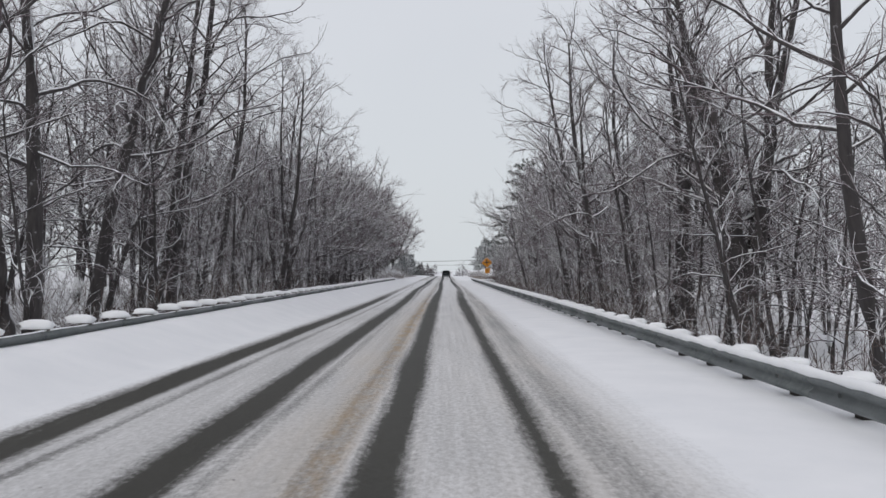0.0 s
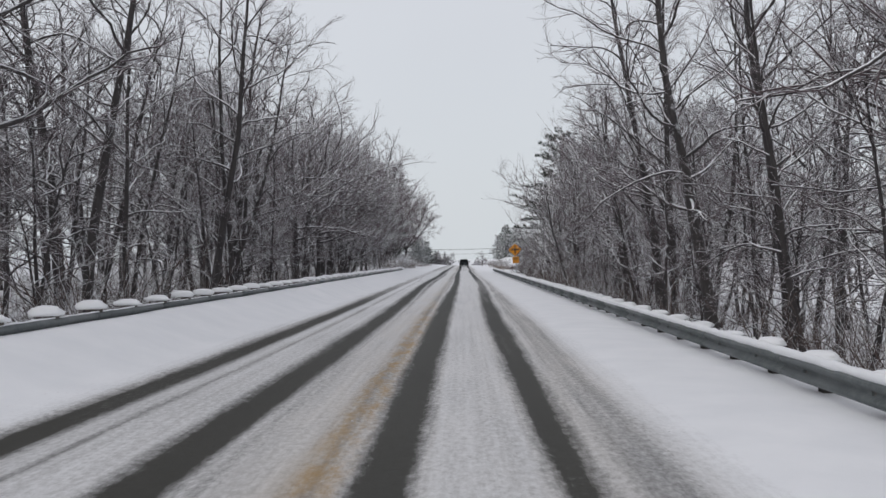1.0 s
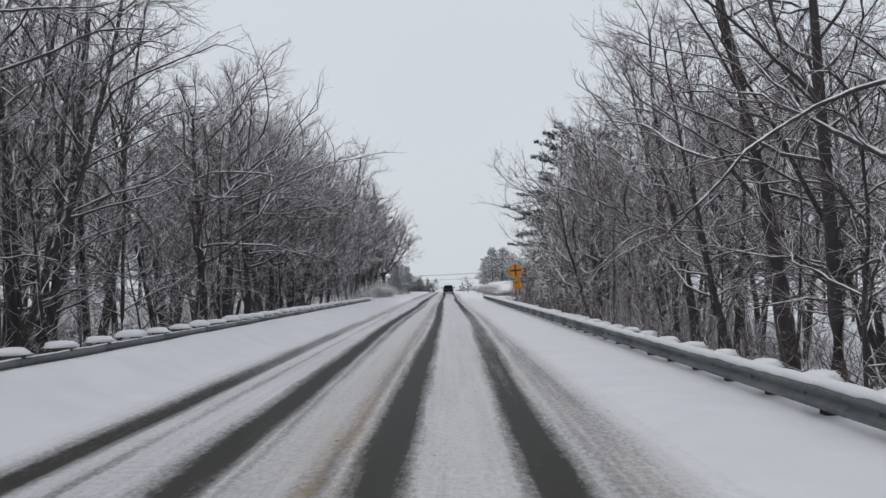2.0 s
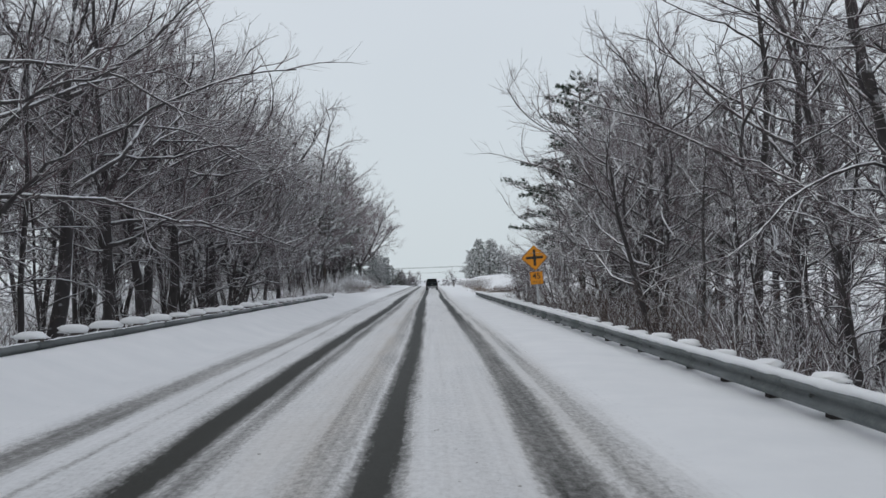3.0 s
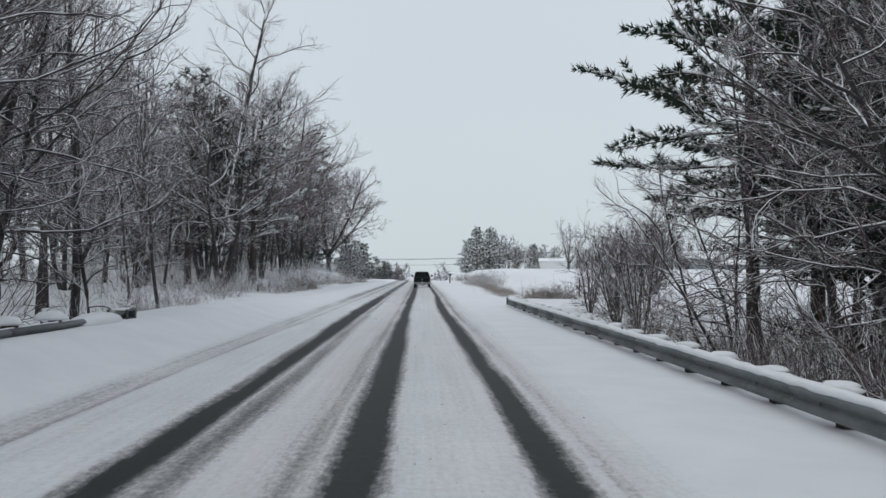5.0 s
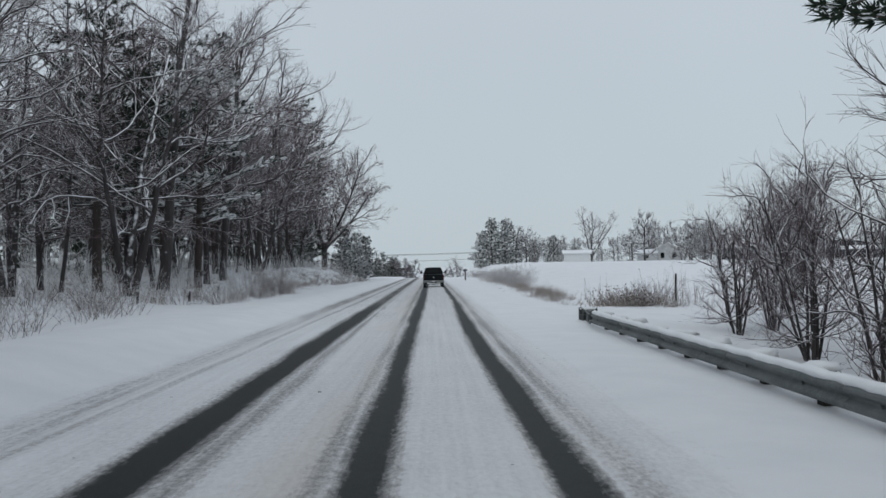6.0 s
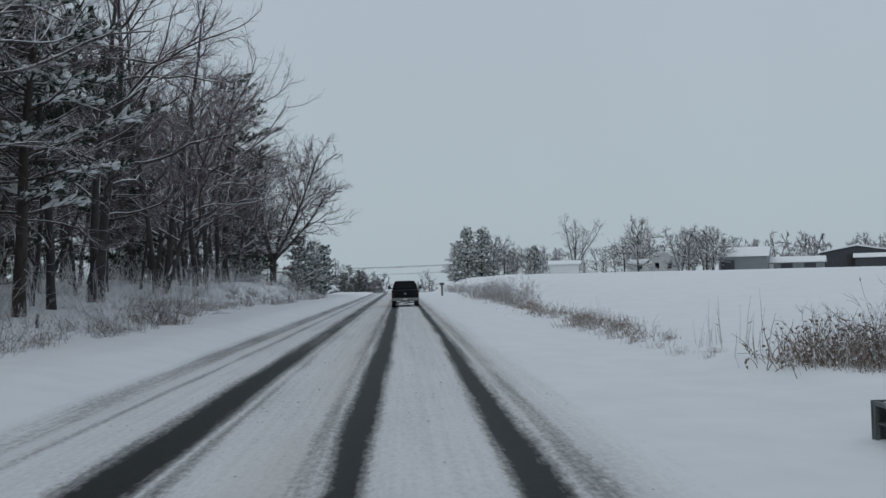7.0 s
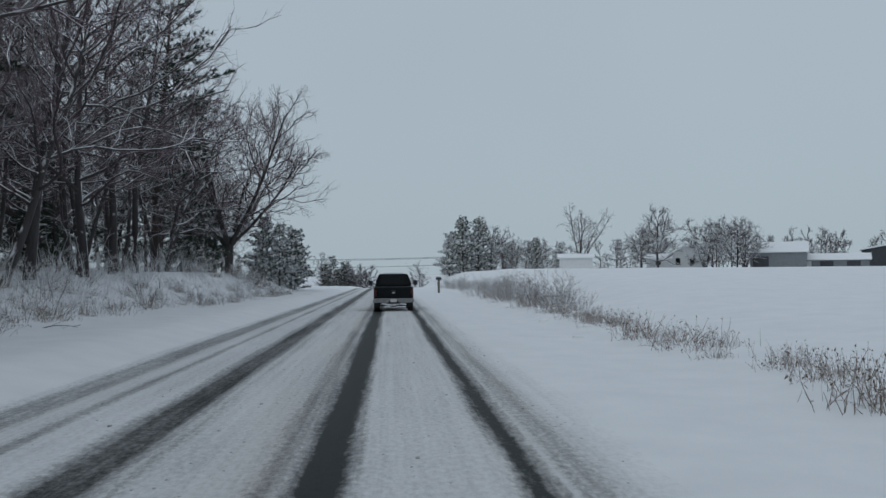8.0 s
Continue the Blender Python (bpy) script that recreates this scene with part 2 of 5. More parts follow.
M_YELLOW = plain("sign_yellow", (0.66, 0.25, 0.010), (0.76, 0.31, 0.016), 5, 0.45, 0, 0.05)
M_BLACK = plain("sign_black", (0.012, 0.012, 0.013), (0.022, 0.022, 0.022), 5, 0.5, 0, 0.05)
M_PAINT = plain("dark_truck_paint", (0.004, 0.006, 0.008), (0.008, 0.011, 0.014), 3, 0.5, 0.0, 0.05, spec=0.15)
M_RUBBER = plain("black_rubber", (0.012, 0.012, 0.012), (0.03, 0.03, 0.03), 20, 0.85)
M_CHROME = plain("dull_chrome", (0.36, 0.37, 0.38), (0.52, 0.53, 0.54), 6, 0.35, 0.7, 0.05)
M_BUMPER = plain("dirty_bumper", (0.17, 0.175, 0.18), (0.30, 0.305, 0.31), 6, 0.5, 0.25, 0.05)
M_RED = plain("red_tail_lens", (0.035, 0.005, 0.005), (0.06, 0.007, 0.007), 10, 0.25, 0, 0.05)
M_GLASS = plain("dark_glass", (0.006, 0.008, 0.009), (0.012, 0.014, 0.016), 2, 0.15, 0, 0.02, spec=0.25)
M_WHITE = plain("white_siding", (0.60, 0.61, 0.62), (0.70, 0.71, 0.72), 2, 0.6)
M_GREY = plain("grey_metal_siding", (0.15, 0.165, 0.18), (0.21, 0.225, 0.24), 2, 0.5)
M_DARK = plain("dark_barn_siding", (0.030, 0.033, 0.040), (0.060, 0.064, 0.075), 2, 0.7)
M_OLDPOST = plain("dark_old_post", (0.020, 0.018, 0.017), (0.055, 0.048, 0.042), 12, 0.85)
M_PLATE = plain("plate_white", (0.5, 0.5, 0.52), (0.6, 0.6, 0.62), 30, 0.5)


# ---- mesh helpers ----
class Shape:
    """Gathers vertices and faces for one mesh."""

    def __init__(self):
        self.v, self.f = [], []

    def tube(self, pts, radii, sides, cap=True):
        base, k = len(self.v), len(pts)
        side = Vector((1, 0, 0))
        for i, p in enumerate(pts):
            d = (pts[min(i + 1, k - 1)] - pts[max(i - 1, 0)])
            d = d.normalized() if d.length > 1e-6 else Vector((0, 0, 1))
            a = d.cross(Vector((0, 0, 1)))
            side = a.normalized() if a.length > 0.15 else (side - d * side.dot(d)).normalized()
            b = side.cross(d)
            for s in range(sides):
                w = 2 * math.pi * (s + 0.25) / sides
                self.v.append(tuple(p + (side * math.cos(w) + b * math.sin(w)) * radii[i]))
        for i in range(k - 1):
            for s in range(sides):
                s2 = (s + 1) % sides
                o = base + i * sides
                self.f.append((o + s, o + s2, o + sides + s2, o + sides + s))
        if cap:
            self.f.append(tuple(base + (k - 1) * sides + s for s in range(sides)))
            self.f.append(tuple(base + s for s in reversed(range(sides))))

    def box(self, c, size, taper=1.0):
        b = len(self.v)
        for dz in (-0.5, 0.5):
            q = 1.0 if dz < 0 else taper
            for dx, dy in ((-0.5, -0.5), (0.5, -0.5), (0.5, 0.5), (-0.5, 0.5)):
                self.v.append((c[0] + dx * size[0] * q, c[1] + dy * size[1] * q, c[2] + dz * size[2]))
        for f in ((3, 2, 1, 0), (4, 5, 6, 7), (0, 1, 5, 4), (1, 2, 6, 5), (2, 3, 7, 6), (3, 0, 4, 7)):
            self.f.append(tuple(b + i for i in f))

    def prism(self, outline, axis, lo, hi):
        """Extrudes an outline of (a, b) along an axis: x takes (y, z), y takes (x, z), z takes (x, y)."""
        b, k = len(self.v), len(outline)
        for w in (lo, hi):
            for p, q in outline:
                self.v.append({"x": (w, p, q), "y": (p, w, q), "z": (p, q, w)}[axis])
        for i in range(k):
            j = (i + 1) % k
            self.f.append((b + i, b + j, b + k + j, b + k + i))
        self.f.append(tuple(b + i for i in reversed(range(k))))
        self.f.append(tuple(b + k + i for i in range(k)))

    def mound(self, c, size, rng, rows=4, around=10, rough=0.12):
        """A rounded heap of snow that is flat below."""
        b = len(self.v)
        for r in range(rows):
            e = r / (rows - 0.5)
            w, h = math.cos(e * math.pi / 2) ** 0.6, math.sin(e * math.pi / 2)
            for s in range(around):
                a = 2 * math.pi * s / around
                q = w * (1 + rng.uniform(-rough, rough))
                self.v.append((c[0] + math.cos(a) * size[0] * 0.5 * q, c[1] + math.sin(a) * size[1] * 0.5 * q, c[2] + size[2] * h))
        self.v.append((c[0], c[1], c[2] + size[2]))
        for r in range(rows - 1):
            for s in range(around):
                s2 = (s + 1) % around
                self.f.append((b + r * around + s, b + r * around + s2, b + (r + 1) * around + s2, b + (r + 1) * around + s))
        top = b + (rows - 1) * around
        for s in range(around):
            self.f.append((top + s, top + (s + 1) % around, b + rows * around))
        self.f.append(tuple(b + s for s in reversed(range(around))))

    def mesh(self, name, material, smooth=False, bevel=0.0):
        me = bpy.data.meshes.new(name)
        me.from_pydata(self.v, [], self.f)
        bm = bmesh.new()
        bm.from_mesh(me)
        if len(bm.faces) < 4000:
            bmesh.ops.recalc_face_normals(bm, faces=bm.faces)
        if bevel:
            bmesh.ops.bevel(bm, geom=[e for e in bm.edges if e.is_manifold and e.calc_face_angle() > 0.6], offset=bevel, segments=2, affect="EDGES", profile=0.5)
        bm.to_mesh(me)
        bm.free()
        me.polygons.foreach_set("use_smooth", [smooth] * len(me.polygons))
        me.materials.append(material)
        return me


def part(name, shape, material, parent, label="", smooth=False, bevel=0.0):
    me = shape if isinstance(shape, bpy.types.Mesh) else shape.mesh(name, material, smooth, bevel)
    ob = new(name, me)
    ob.parent = parent
    return tagged(ob, label)


def thing(name, m, label, category, group="", kind=""):
    ob = new(name)
    ob.empty_display_size = 0.2
    ob.matrix_basis = m
    return tagged(ob, label, category, group, kind)


def step(a, b, v):
    q = np.clip((v - a) / (b - a), 0, 1)
    return q * q * (3 - 2 * q)


# ---- the ground ----
def ruts(y):
    """Middle and half width of each worn track at y."""
    for name in ("far_outer", "far_inner", "near_inner", "near_outer"):
        yield np.interp(y, STATIONS, [(a + b) / 2 for a, b, w in WORN[name]]), np.interp(y, STATIONS, [(b - a) / 2 for a, b, w in WORN[name]])


def far_bank_at(y):
    return step(126, 150, y)


def land(x, y):
    """Height of the snow surface."""
    x, y = np.asarray(x, float), np.asarray(y, float)
    z = 0.035 * step(2.0, 3.0, x) - 0.05 * step(3.2, 4.6, x) + 0.56 * step(-4.9, -6.9, x) - 0.25 * far_bank_at(y) * step(-4.9, -6.9, x)
    near_bank = 1 - step(132, 152, y)
    z = z + near_bank * (-2.1 * step(4.9, 12, x) - 0.6 * step(12, 40, x) - 1.5 * step(-8.0, -12.5, x) + 3.2 * step(-15, -45, x))
    far_bank = step(132, 152, y)
    field = 2.25 * step(160, 292, y) - 1.5 * step(330, 480, y)
    z = z + far_bank * (0.15 * step(5.2, 6.8, x) + (0.25 + field) * step(6.8, 17, x) + (0.45 + 1.35 * step(160, 225, y)) * (1 - step(244, 272, y)) * step(-9.2, -14.2, x) + 0.7 * step(-14, -35, x))
    dip = np.clip((y - 285) / 100, 0, 4)
    z = z - (1 - step(8, 16, x)) * step(-30, -16, x) * 1.6 * dip ** 1.6
    rise = step(600, 2000, np.hypot(x, y - 200)) * 2.0
    rough = 0.05 * np.sin(x * 0.7 + y * 0.31) * np.sin(y * 0.43 - x * 0.2) + 0.035 * np.sin(x * 2.1 + 1.3) * np.sin(y * 1.37 + x)
    rough = rough * (step(4.9, 7.5, x) + step(-7.5, -10, x))
    shoulder = 0.012 * np.sin(y * 0.9 + x * 1.7) * np.sin(y * 0.37 - 2 * x) * (step(2.2, 3.2, x) + step(-4.8, -5.8, x))
    groove = sum(-0.035 * np.exp(-((x - c) / w) ** 4) for c, w in ruts(y))
    return z + rise + rough + shoulder + groove


def floor_z(x, y):
    return float(land(x, y))


def spread(dense, far, first):
    out, s = [], first
    v = dense
    while abs(v) < far:
        v += math.copysign(s, dense)
        s *= 1.22
        out.append(v)
    return out


xs = sorted(spread(-9.0, 2500, 0.3)) + list(np.arange(-9.0, 7.01, 0.13)) + spread(7.01, 2500, 0.3)
ys = sorted(spread(-16.0, 600, 1.2)) + list(np.arange(-16, 300, 0.7)) + spread(300, 3500, 1.2)


def sheet(name, cols, z):
    """A smooth sheet over the chosen columns of the grid."""
    gx, gy = np.meshgrid(np.array(cols), np.array(ys))
    nx, ny = len(cols), len(ys)
    idx = np.arange(nx * ny).reshape(ny, nx)
    quads = np.stack([idx[:-1, :-1], idx[:-1, 1:], idx[1:, 1:], idx[1:, :-1]], -1).reshape(-1, 4)
    me = bpy.data.meshes.new(name)
    me.from_pydata(np.stack([gx, gy, z(gx, gy)], -1).reshape(-1, 3).tolist(), [], quads.tolist())
    me.polygons.foreach_set("use_smooth", [True] * len(me.polygons))
    me.materials.append(M_GROUND)
    return new(name, me)


road_cols = [q for q in xs if -5.35 < q < 2.95]
low, high = road_cols[2], road_cols[-3]
tagged(sheet("ground", xs, lambda x, y: land(x, y) - 0.05 * ((x >= low) & (x <= high))), "snow-covered shoulders, verges and open fields", "ground", kind="structure")
tagged(sheet("road", road_cols, lambda x, y: land(x, y) + 0.004), "two-lane asphalt road under packed snow with dark wheel tracks", "road", kind="structure")


# ---- guardrails ----
def w_beam(y0, y1, face):
    """The corrugated steel beam; face is +1 or -1, the way its front looks along x."""
    section = [(0.0, -0.155), (0.045, -0.125), (0.075, -0.095), (0.075, -0.065), (0.01, -0.02), (0.01, 0.02), (0.075, 0.065), (0.075, 0.095), (0.045, 0.125), (0.0, 0.155)]
    s = Shape()
    outline = [(face * a, b) for a, b in section] + [(face * (a - 0.006), b) for a, b in reversed(section)]
    s.prism(outline, "y", y0, y1)
    return s


def guardrail(x, z, y0, y1, face, label, wide, cap_z, first_post=0.3, ridge_r=0.07, cap_h=0.09):
    """face: the side of the road. Beam sections, posts with blocks, and the snow that lies on them."""
    rng = random.Random(int(x * 10))
    rail = thing("guardrail", pose(x, y0, z), label, "guardrail", "guardrails along the road")
    length = y1 - y0
    n = round(length / 3.81)
    beam = w_beam(0, 3.80, face).mesh("beam", M_STEEL, True)
    post = Shape()
    post.box((0, 0, -0.52), (0.17, 0.20, 1.34))
    post = post.mesh("post", M_OLDPOST, bevel=0.012)
    block = Shape()
    block.box((0, 0, 0), (0.22, 0.15, 0.36))
    block = block.mesh("block", M_POST, bevel=0.01)
    bolt = Shape()
    bolt.tube([Vector((0, 0, 0)), Vector((face * 0.03, 0, 0))], [0.022, 0.018], 6)
    bolt = bolt.mesh("bolt", M_STEEL)
    caps = []
    for k in range(6):
        cap = Shape()
        cap.mound((0, 0, 0), (wide + rng.uniform(-0.05, 0.14), 0.46 + rng.uniform(-0.10, 0.20), cap_h + rng.uniform(-0.02, 0.03)), rng, 5, 12, 0.18)
        caps.append(cap.mesh("snow_cap", M_SNOW, True))
    for i in range(n):
        b = part("beam", beam, None, rail)
        b.location = (0, i * 3.81, rng.uniform(-0.003, 0.003))
        for j in (first_post, first_post + 1.905):
            yy = i * 3.81 + j
            part("post", post, None, rail).location = (-face * 0.27, yy, 0)
            part("block", block, None, rail).location = (-face * 0.10, yy, 0.03)
            part("bolt", bolt, None, rail).location = (face * 0.012, yy, 0)
            c = part("snow_cap", rng.choice(caps), None, rail, "rounded snow cap")
            c.location = (-face * 0.20, yy, cap_z + rng.uniform(-0.012, 0.012))
            c.rotation_euler = (0, 0, rng.uniform(-0.3, 0.3))
    ridge = Shape()
    pts, rad = [], []
    for j in range(n * 14 + 1):
        pts.append(Vector((-face * 0.015 + rng.uniform(-0.008, 0.008), j * 3.81 / 14, 0.155 - (0.07 - ridge_r) * 0.1 + rng.uniform(-0.006, 0.012))))
        rad.append(ridge_r * rng.uniform(0.87, 1.13))
    ridge.tube(pts, rad, 7)
    part("snow_ridge", ridge, M_SNOW, rail, "snow lying along the beam", True)
    return rail


right_rail = guardrail(4.47, 0.255, -11.9, 144.31, -1, "galvanised steel guardrail with snow-capped posts beside the shoulder", 0.44, 0.155, 1.155)
left_rail = guardrail(-7.1, 0.555, -14.56, 118.8, 1, "galvanised steel guardrail half buried in snow, with capped posts", 0.62, 0.205, 0.3, 0.022, 0.15)


def end_box(parent, y, face, run_out, out, low):
    """The square impact head and the open feeder frame at the end of a guardrail; y is where the beam stops."""
    e = y + run_out
    s = Shape()
    s.box((out, e + 0.325, low), (0.50, 0.02, 0.46))
    head = part("impact_head", s, M_STEEL, parent, "square steel end piece, open towards the road")

    def bar(name, middle, size):
        q = Shape()
        q.box(middle, size)
        part(name, q, M_STEEL, head)

    for dz in (-0.19, 0.0, 0.19):
        bar("shelf_plate", (out, e, low + dz), (0.44, 0.60, 0.018))
    for dx in (-0.22, 0.22):
        for dy in (-0.28, 0.29):
            bar("upright", (out + dx, e + dy, low), (0.045, 0.045, 0.42))
        for dz in (-0.20, 0.20):
            bar("side_bar", (out + dx, e, low + dz), (0.05, 0.62, 0.045))
    bar("feeder_plate", (out + face * 0.10, e - 0.75, low + 0.15), (0.20, 0.80, 0.05))
    s = Shape()
    for dz in (-0.13, 0.11):
        for sg in (-0.1, 0.1):
            s.tube([Vector((sg, y - 0.1, dz)), Vector((out + sg, e - 0.25, low + dz))], [0.028, 0.028], 4)
    for k in (2, 4, 5):
        q = k / 5.2
        for sg in (-0.1, 0.1):
            s.box((out * q + sg, y + (run_out - 0.3) * q, low * q - 0.01), (0.045, 0.05, 0.26))
    part("feeder_frame", s, M_STEEL, parent, "open frame of steel bars")
    s = Shape()
    s.tube([Vector((out * 0.8, e, low - 0.16)), Vector((out * 0.3, y + 0.6, -0.17)), Vector((0, y - 0.9, -0.12))], [0.016] * 3, 5)
    part("anchor_cable", s, M_STEEL, parent)
    s = Shape()
    s.mound((out, e - 0.05, low + 0.185), (0.52, 0.74, 0.07), random.Random(4), 4, 12, 0.16)
    tagged(part("snow_cap", s, M_SNOW, parent, "rounded snow cap", True))


end_box(right_rail, 156.21, -1, 3.6, 0.50, -0.10)
end_box(left_rail, 133.35, 1, 2.5, -0.16, 0.02)
heap = Shape()
heap.mound((-0.05, 133.9, -0.02), (0.8, 2.4, 0.26), random.Random(9), 6, 16, 0.1)
part("snow_heap", heap, M_SNOW, left_rail, "heap of snow over the rail end", True)


# ---- road sign ----
def lettering(text, size, name, parent, place, bold=0.008, m=M_BLACK):
    cu = bpy.data.curves.new(name, "FONT")
    cu.body, cu.size, cu.extrude, cu.align_x, cu.align_y, cu.offset = text, size, 0.001, "CENTER", "CENTER", bold
    tmp = bpy.data.objects.new(name, cu)
    me = bpy.data.meshes.new_from_object(tmp)
    bpy.data.objects.remove(tmp)
    me.materials.append(m)
    ob = part(name, me, None, parent)
    ob.matrix_basis = Matrix.Translation(place) @ Euler((radians(90), 0, 0)).to_matrix().to_4x4()
    return ob


def rounded(w, r, k=4):
    out = []
    for cx, cy, a0 in ((1, 1, 0), (-1, 1, 90), (-1, -1, 180), (1, -1, 270)):
        for i in range(k + 1):
            a = radians(a0 + 90 * i / k)
            out.append((cx * (w / 2 - r) + r * math.cos(a), cy * (w / 2 - r) + r * math.sin(a)))
    return out


def frame_outline(shape, w, r, t, y0, y1, turn):
    a, b = rounded(w, r), rounded(w - 2 * t, r * 0.7)
    base, k = len(shape.v), len(a)
    c, s = math.cos(turn), math.sin(turn)
    for yy in (y0, y1):
        for ring in (a, b):
            for p, q in ring:
                shape.v.append((p * c - q * s, yy, p * s + q * c))
    for i in range(k):
        j = (i + 1) % k
        shape.f.append((base + i, base + j, base + k + j, base + k + i))
        shape.f.append((base + 2 * k + i, base + 3 * k + i, base + 3 * k + j, base + 2 * k + j))


sign = thing("road_sign", pose(5.05, 99.80, 2.66, 0, -3.2, 0), "orange-yellow diamond crossroads warning sign with a 45 MPH plaque", "road sign")
W = 0.914
turn = math.pi / 4
s = Shape()
s.prism([(p * math.cos(turn) - q * math.sin(turn), p * math.sin(turn) + q * math.cos(turn)) for p, q in rounded(W, 0.055)], "y", -0.004, 0.004)
diamond = part("diamond_panel", s, M_YELLOW, sign)
s = Shape()
frame_outline(s, W - 0.03, 0.045, 0.018, -0.0075, -0.0055, turn)
part("border", s, M_BLACK, diamond, "thin black border")
s = Shape()
s.box((0, -0.0068, 0), (0.82, 0.003, 0.125))
part("cross_bar", s, M_BLACK, diamond, "black bar of the cross")
s = Shape()
s.box((0, -0.0075, 0), (0.125, 0.003, 0.78))
part("upright_bar", s, M_BLACK, diamond, "black bar of the cross")
s = Shape()
s.prism([(p + 0.03, q - 0.985) for p, q in rounded(0.62, 0.04)], "y", -0.004, 0.004)
plaque = part("plaque", s, M_YELLOW, sign, "square yellow speed plaque")
s = Shape()
frame_outline(s, 0.595, 0.03, 0.012, -0.0075, -0.0055, 0)
part("border", s, M_BLACK, plaque, "thin black border").location = (0.03, 0, -0.985)
lettering("45", 0.40, "speed_number", plaque, (0.03, -0.006, -0.90), 0.003)
lettering("M P H", 0.155, "unit_letters", plaque, (0.03, -0.006, -1.185), 0.0)
s = Shape()
s.box((0.03, 0.035, -1.35), (0.075, 0.01, 3.7))
s.box((-0.012, 0.02, -1.35), (0.012, 0.035, 3.7))
s.box((0.072, 0.02, -1.35), (0.012, 0.035, 3.7))
part("sign_post", s, plain("bare_zinc", (0.42, 0.44, 0.46), (0.56, 0.58, 0.6), 5, 0.5, 0.4), sign, "pale galvanised channel post")
s = Shape()
dice = random.Random(4)
for sg in (-1, 1):
    edge = [Vector((sg * (0.01 + 0.05 * k), 0.004, 0.628 - 0.01 - 0.05 * k + dice.uniform(-0.004, 0.004))) for k in range(8)]
    s.tube(edge, [(0.026 - 0.0030 * k) * dice.uniform(0.85, 1.15) for k in range(8)], 7)
tagged(part("snow_cap", s, M_SNOW, sign, "snow on the top corner", True), kind="stuff")
for q in (0.25, -0.25, -0.80, -1.17):
    s = Shape()
    s.tube([Vector((0.03, -0.004, q)), Vector((0.03, -0.014, q))], [0.012, 0.010], 6)
    part("bolt", s, M_STEEL, sign)


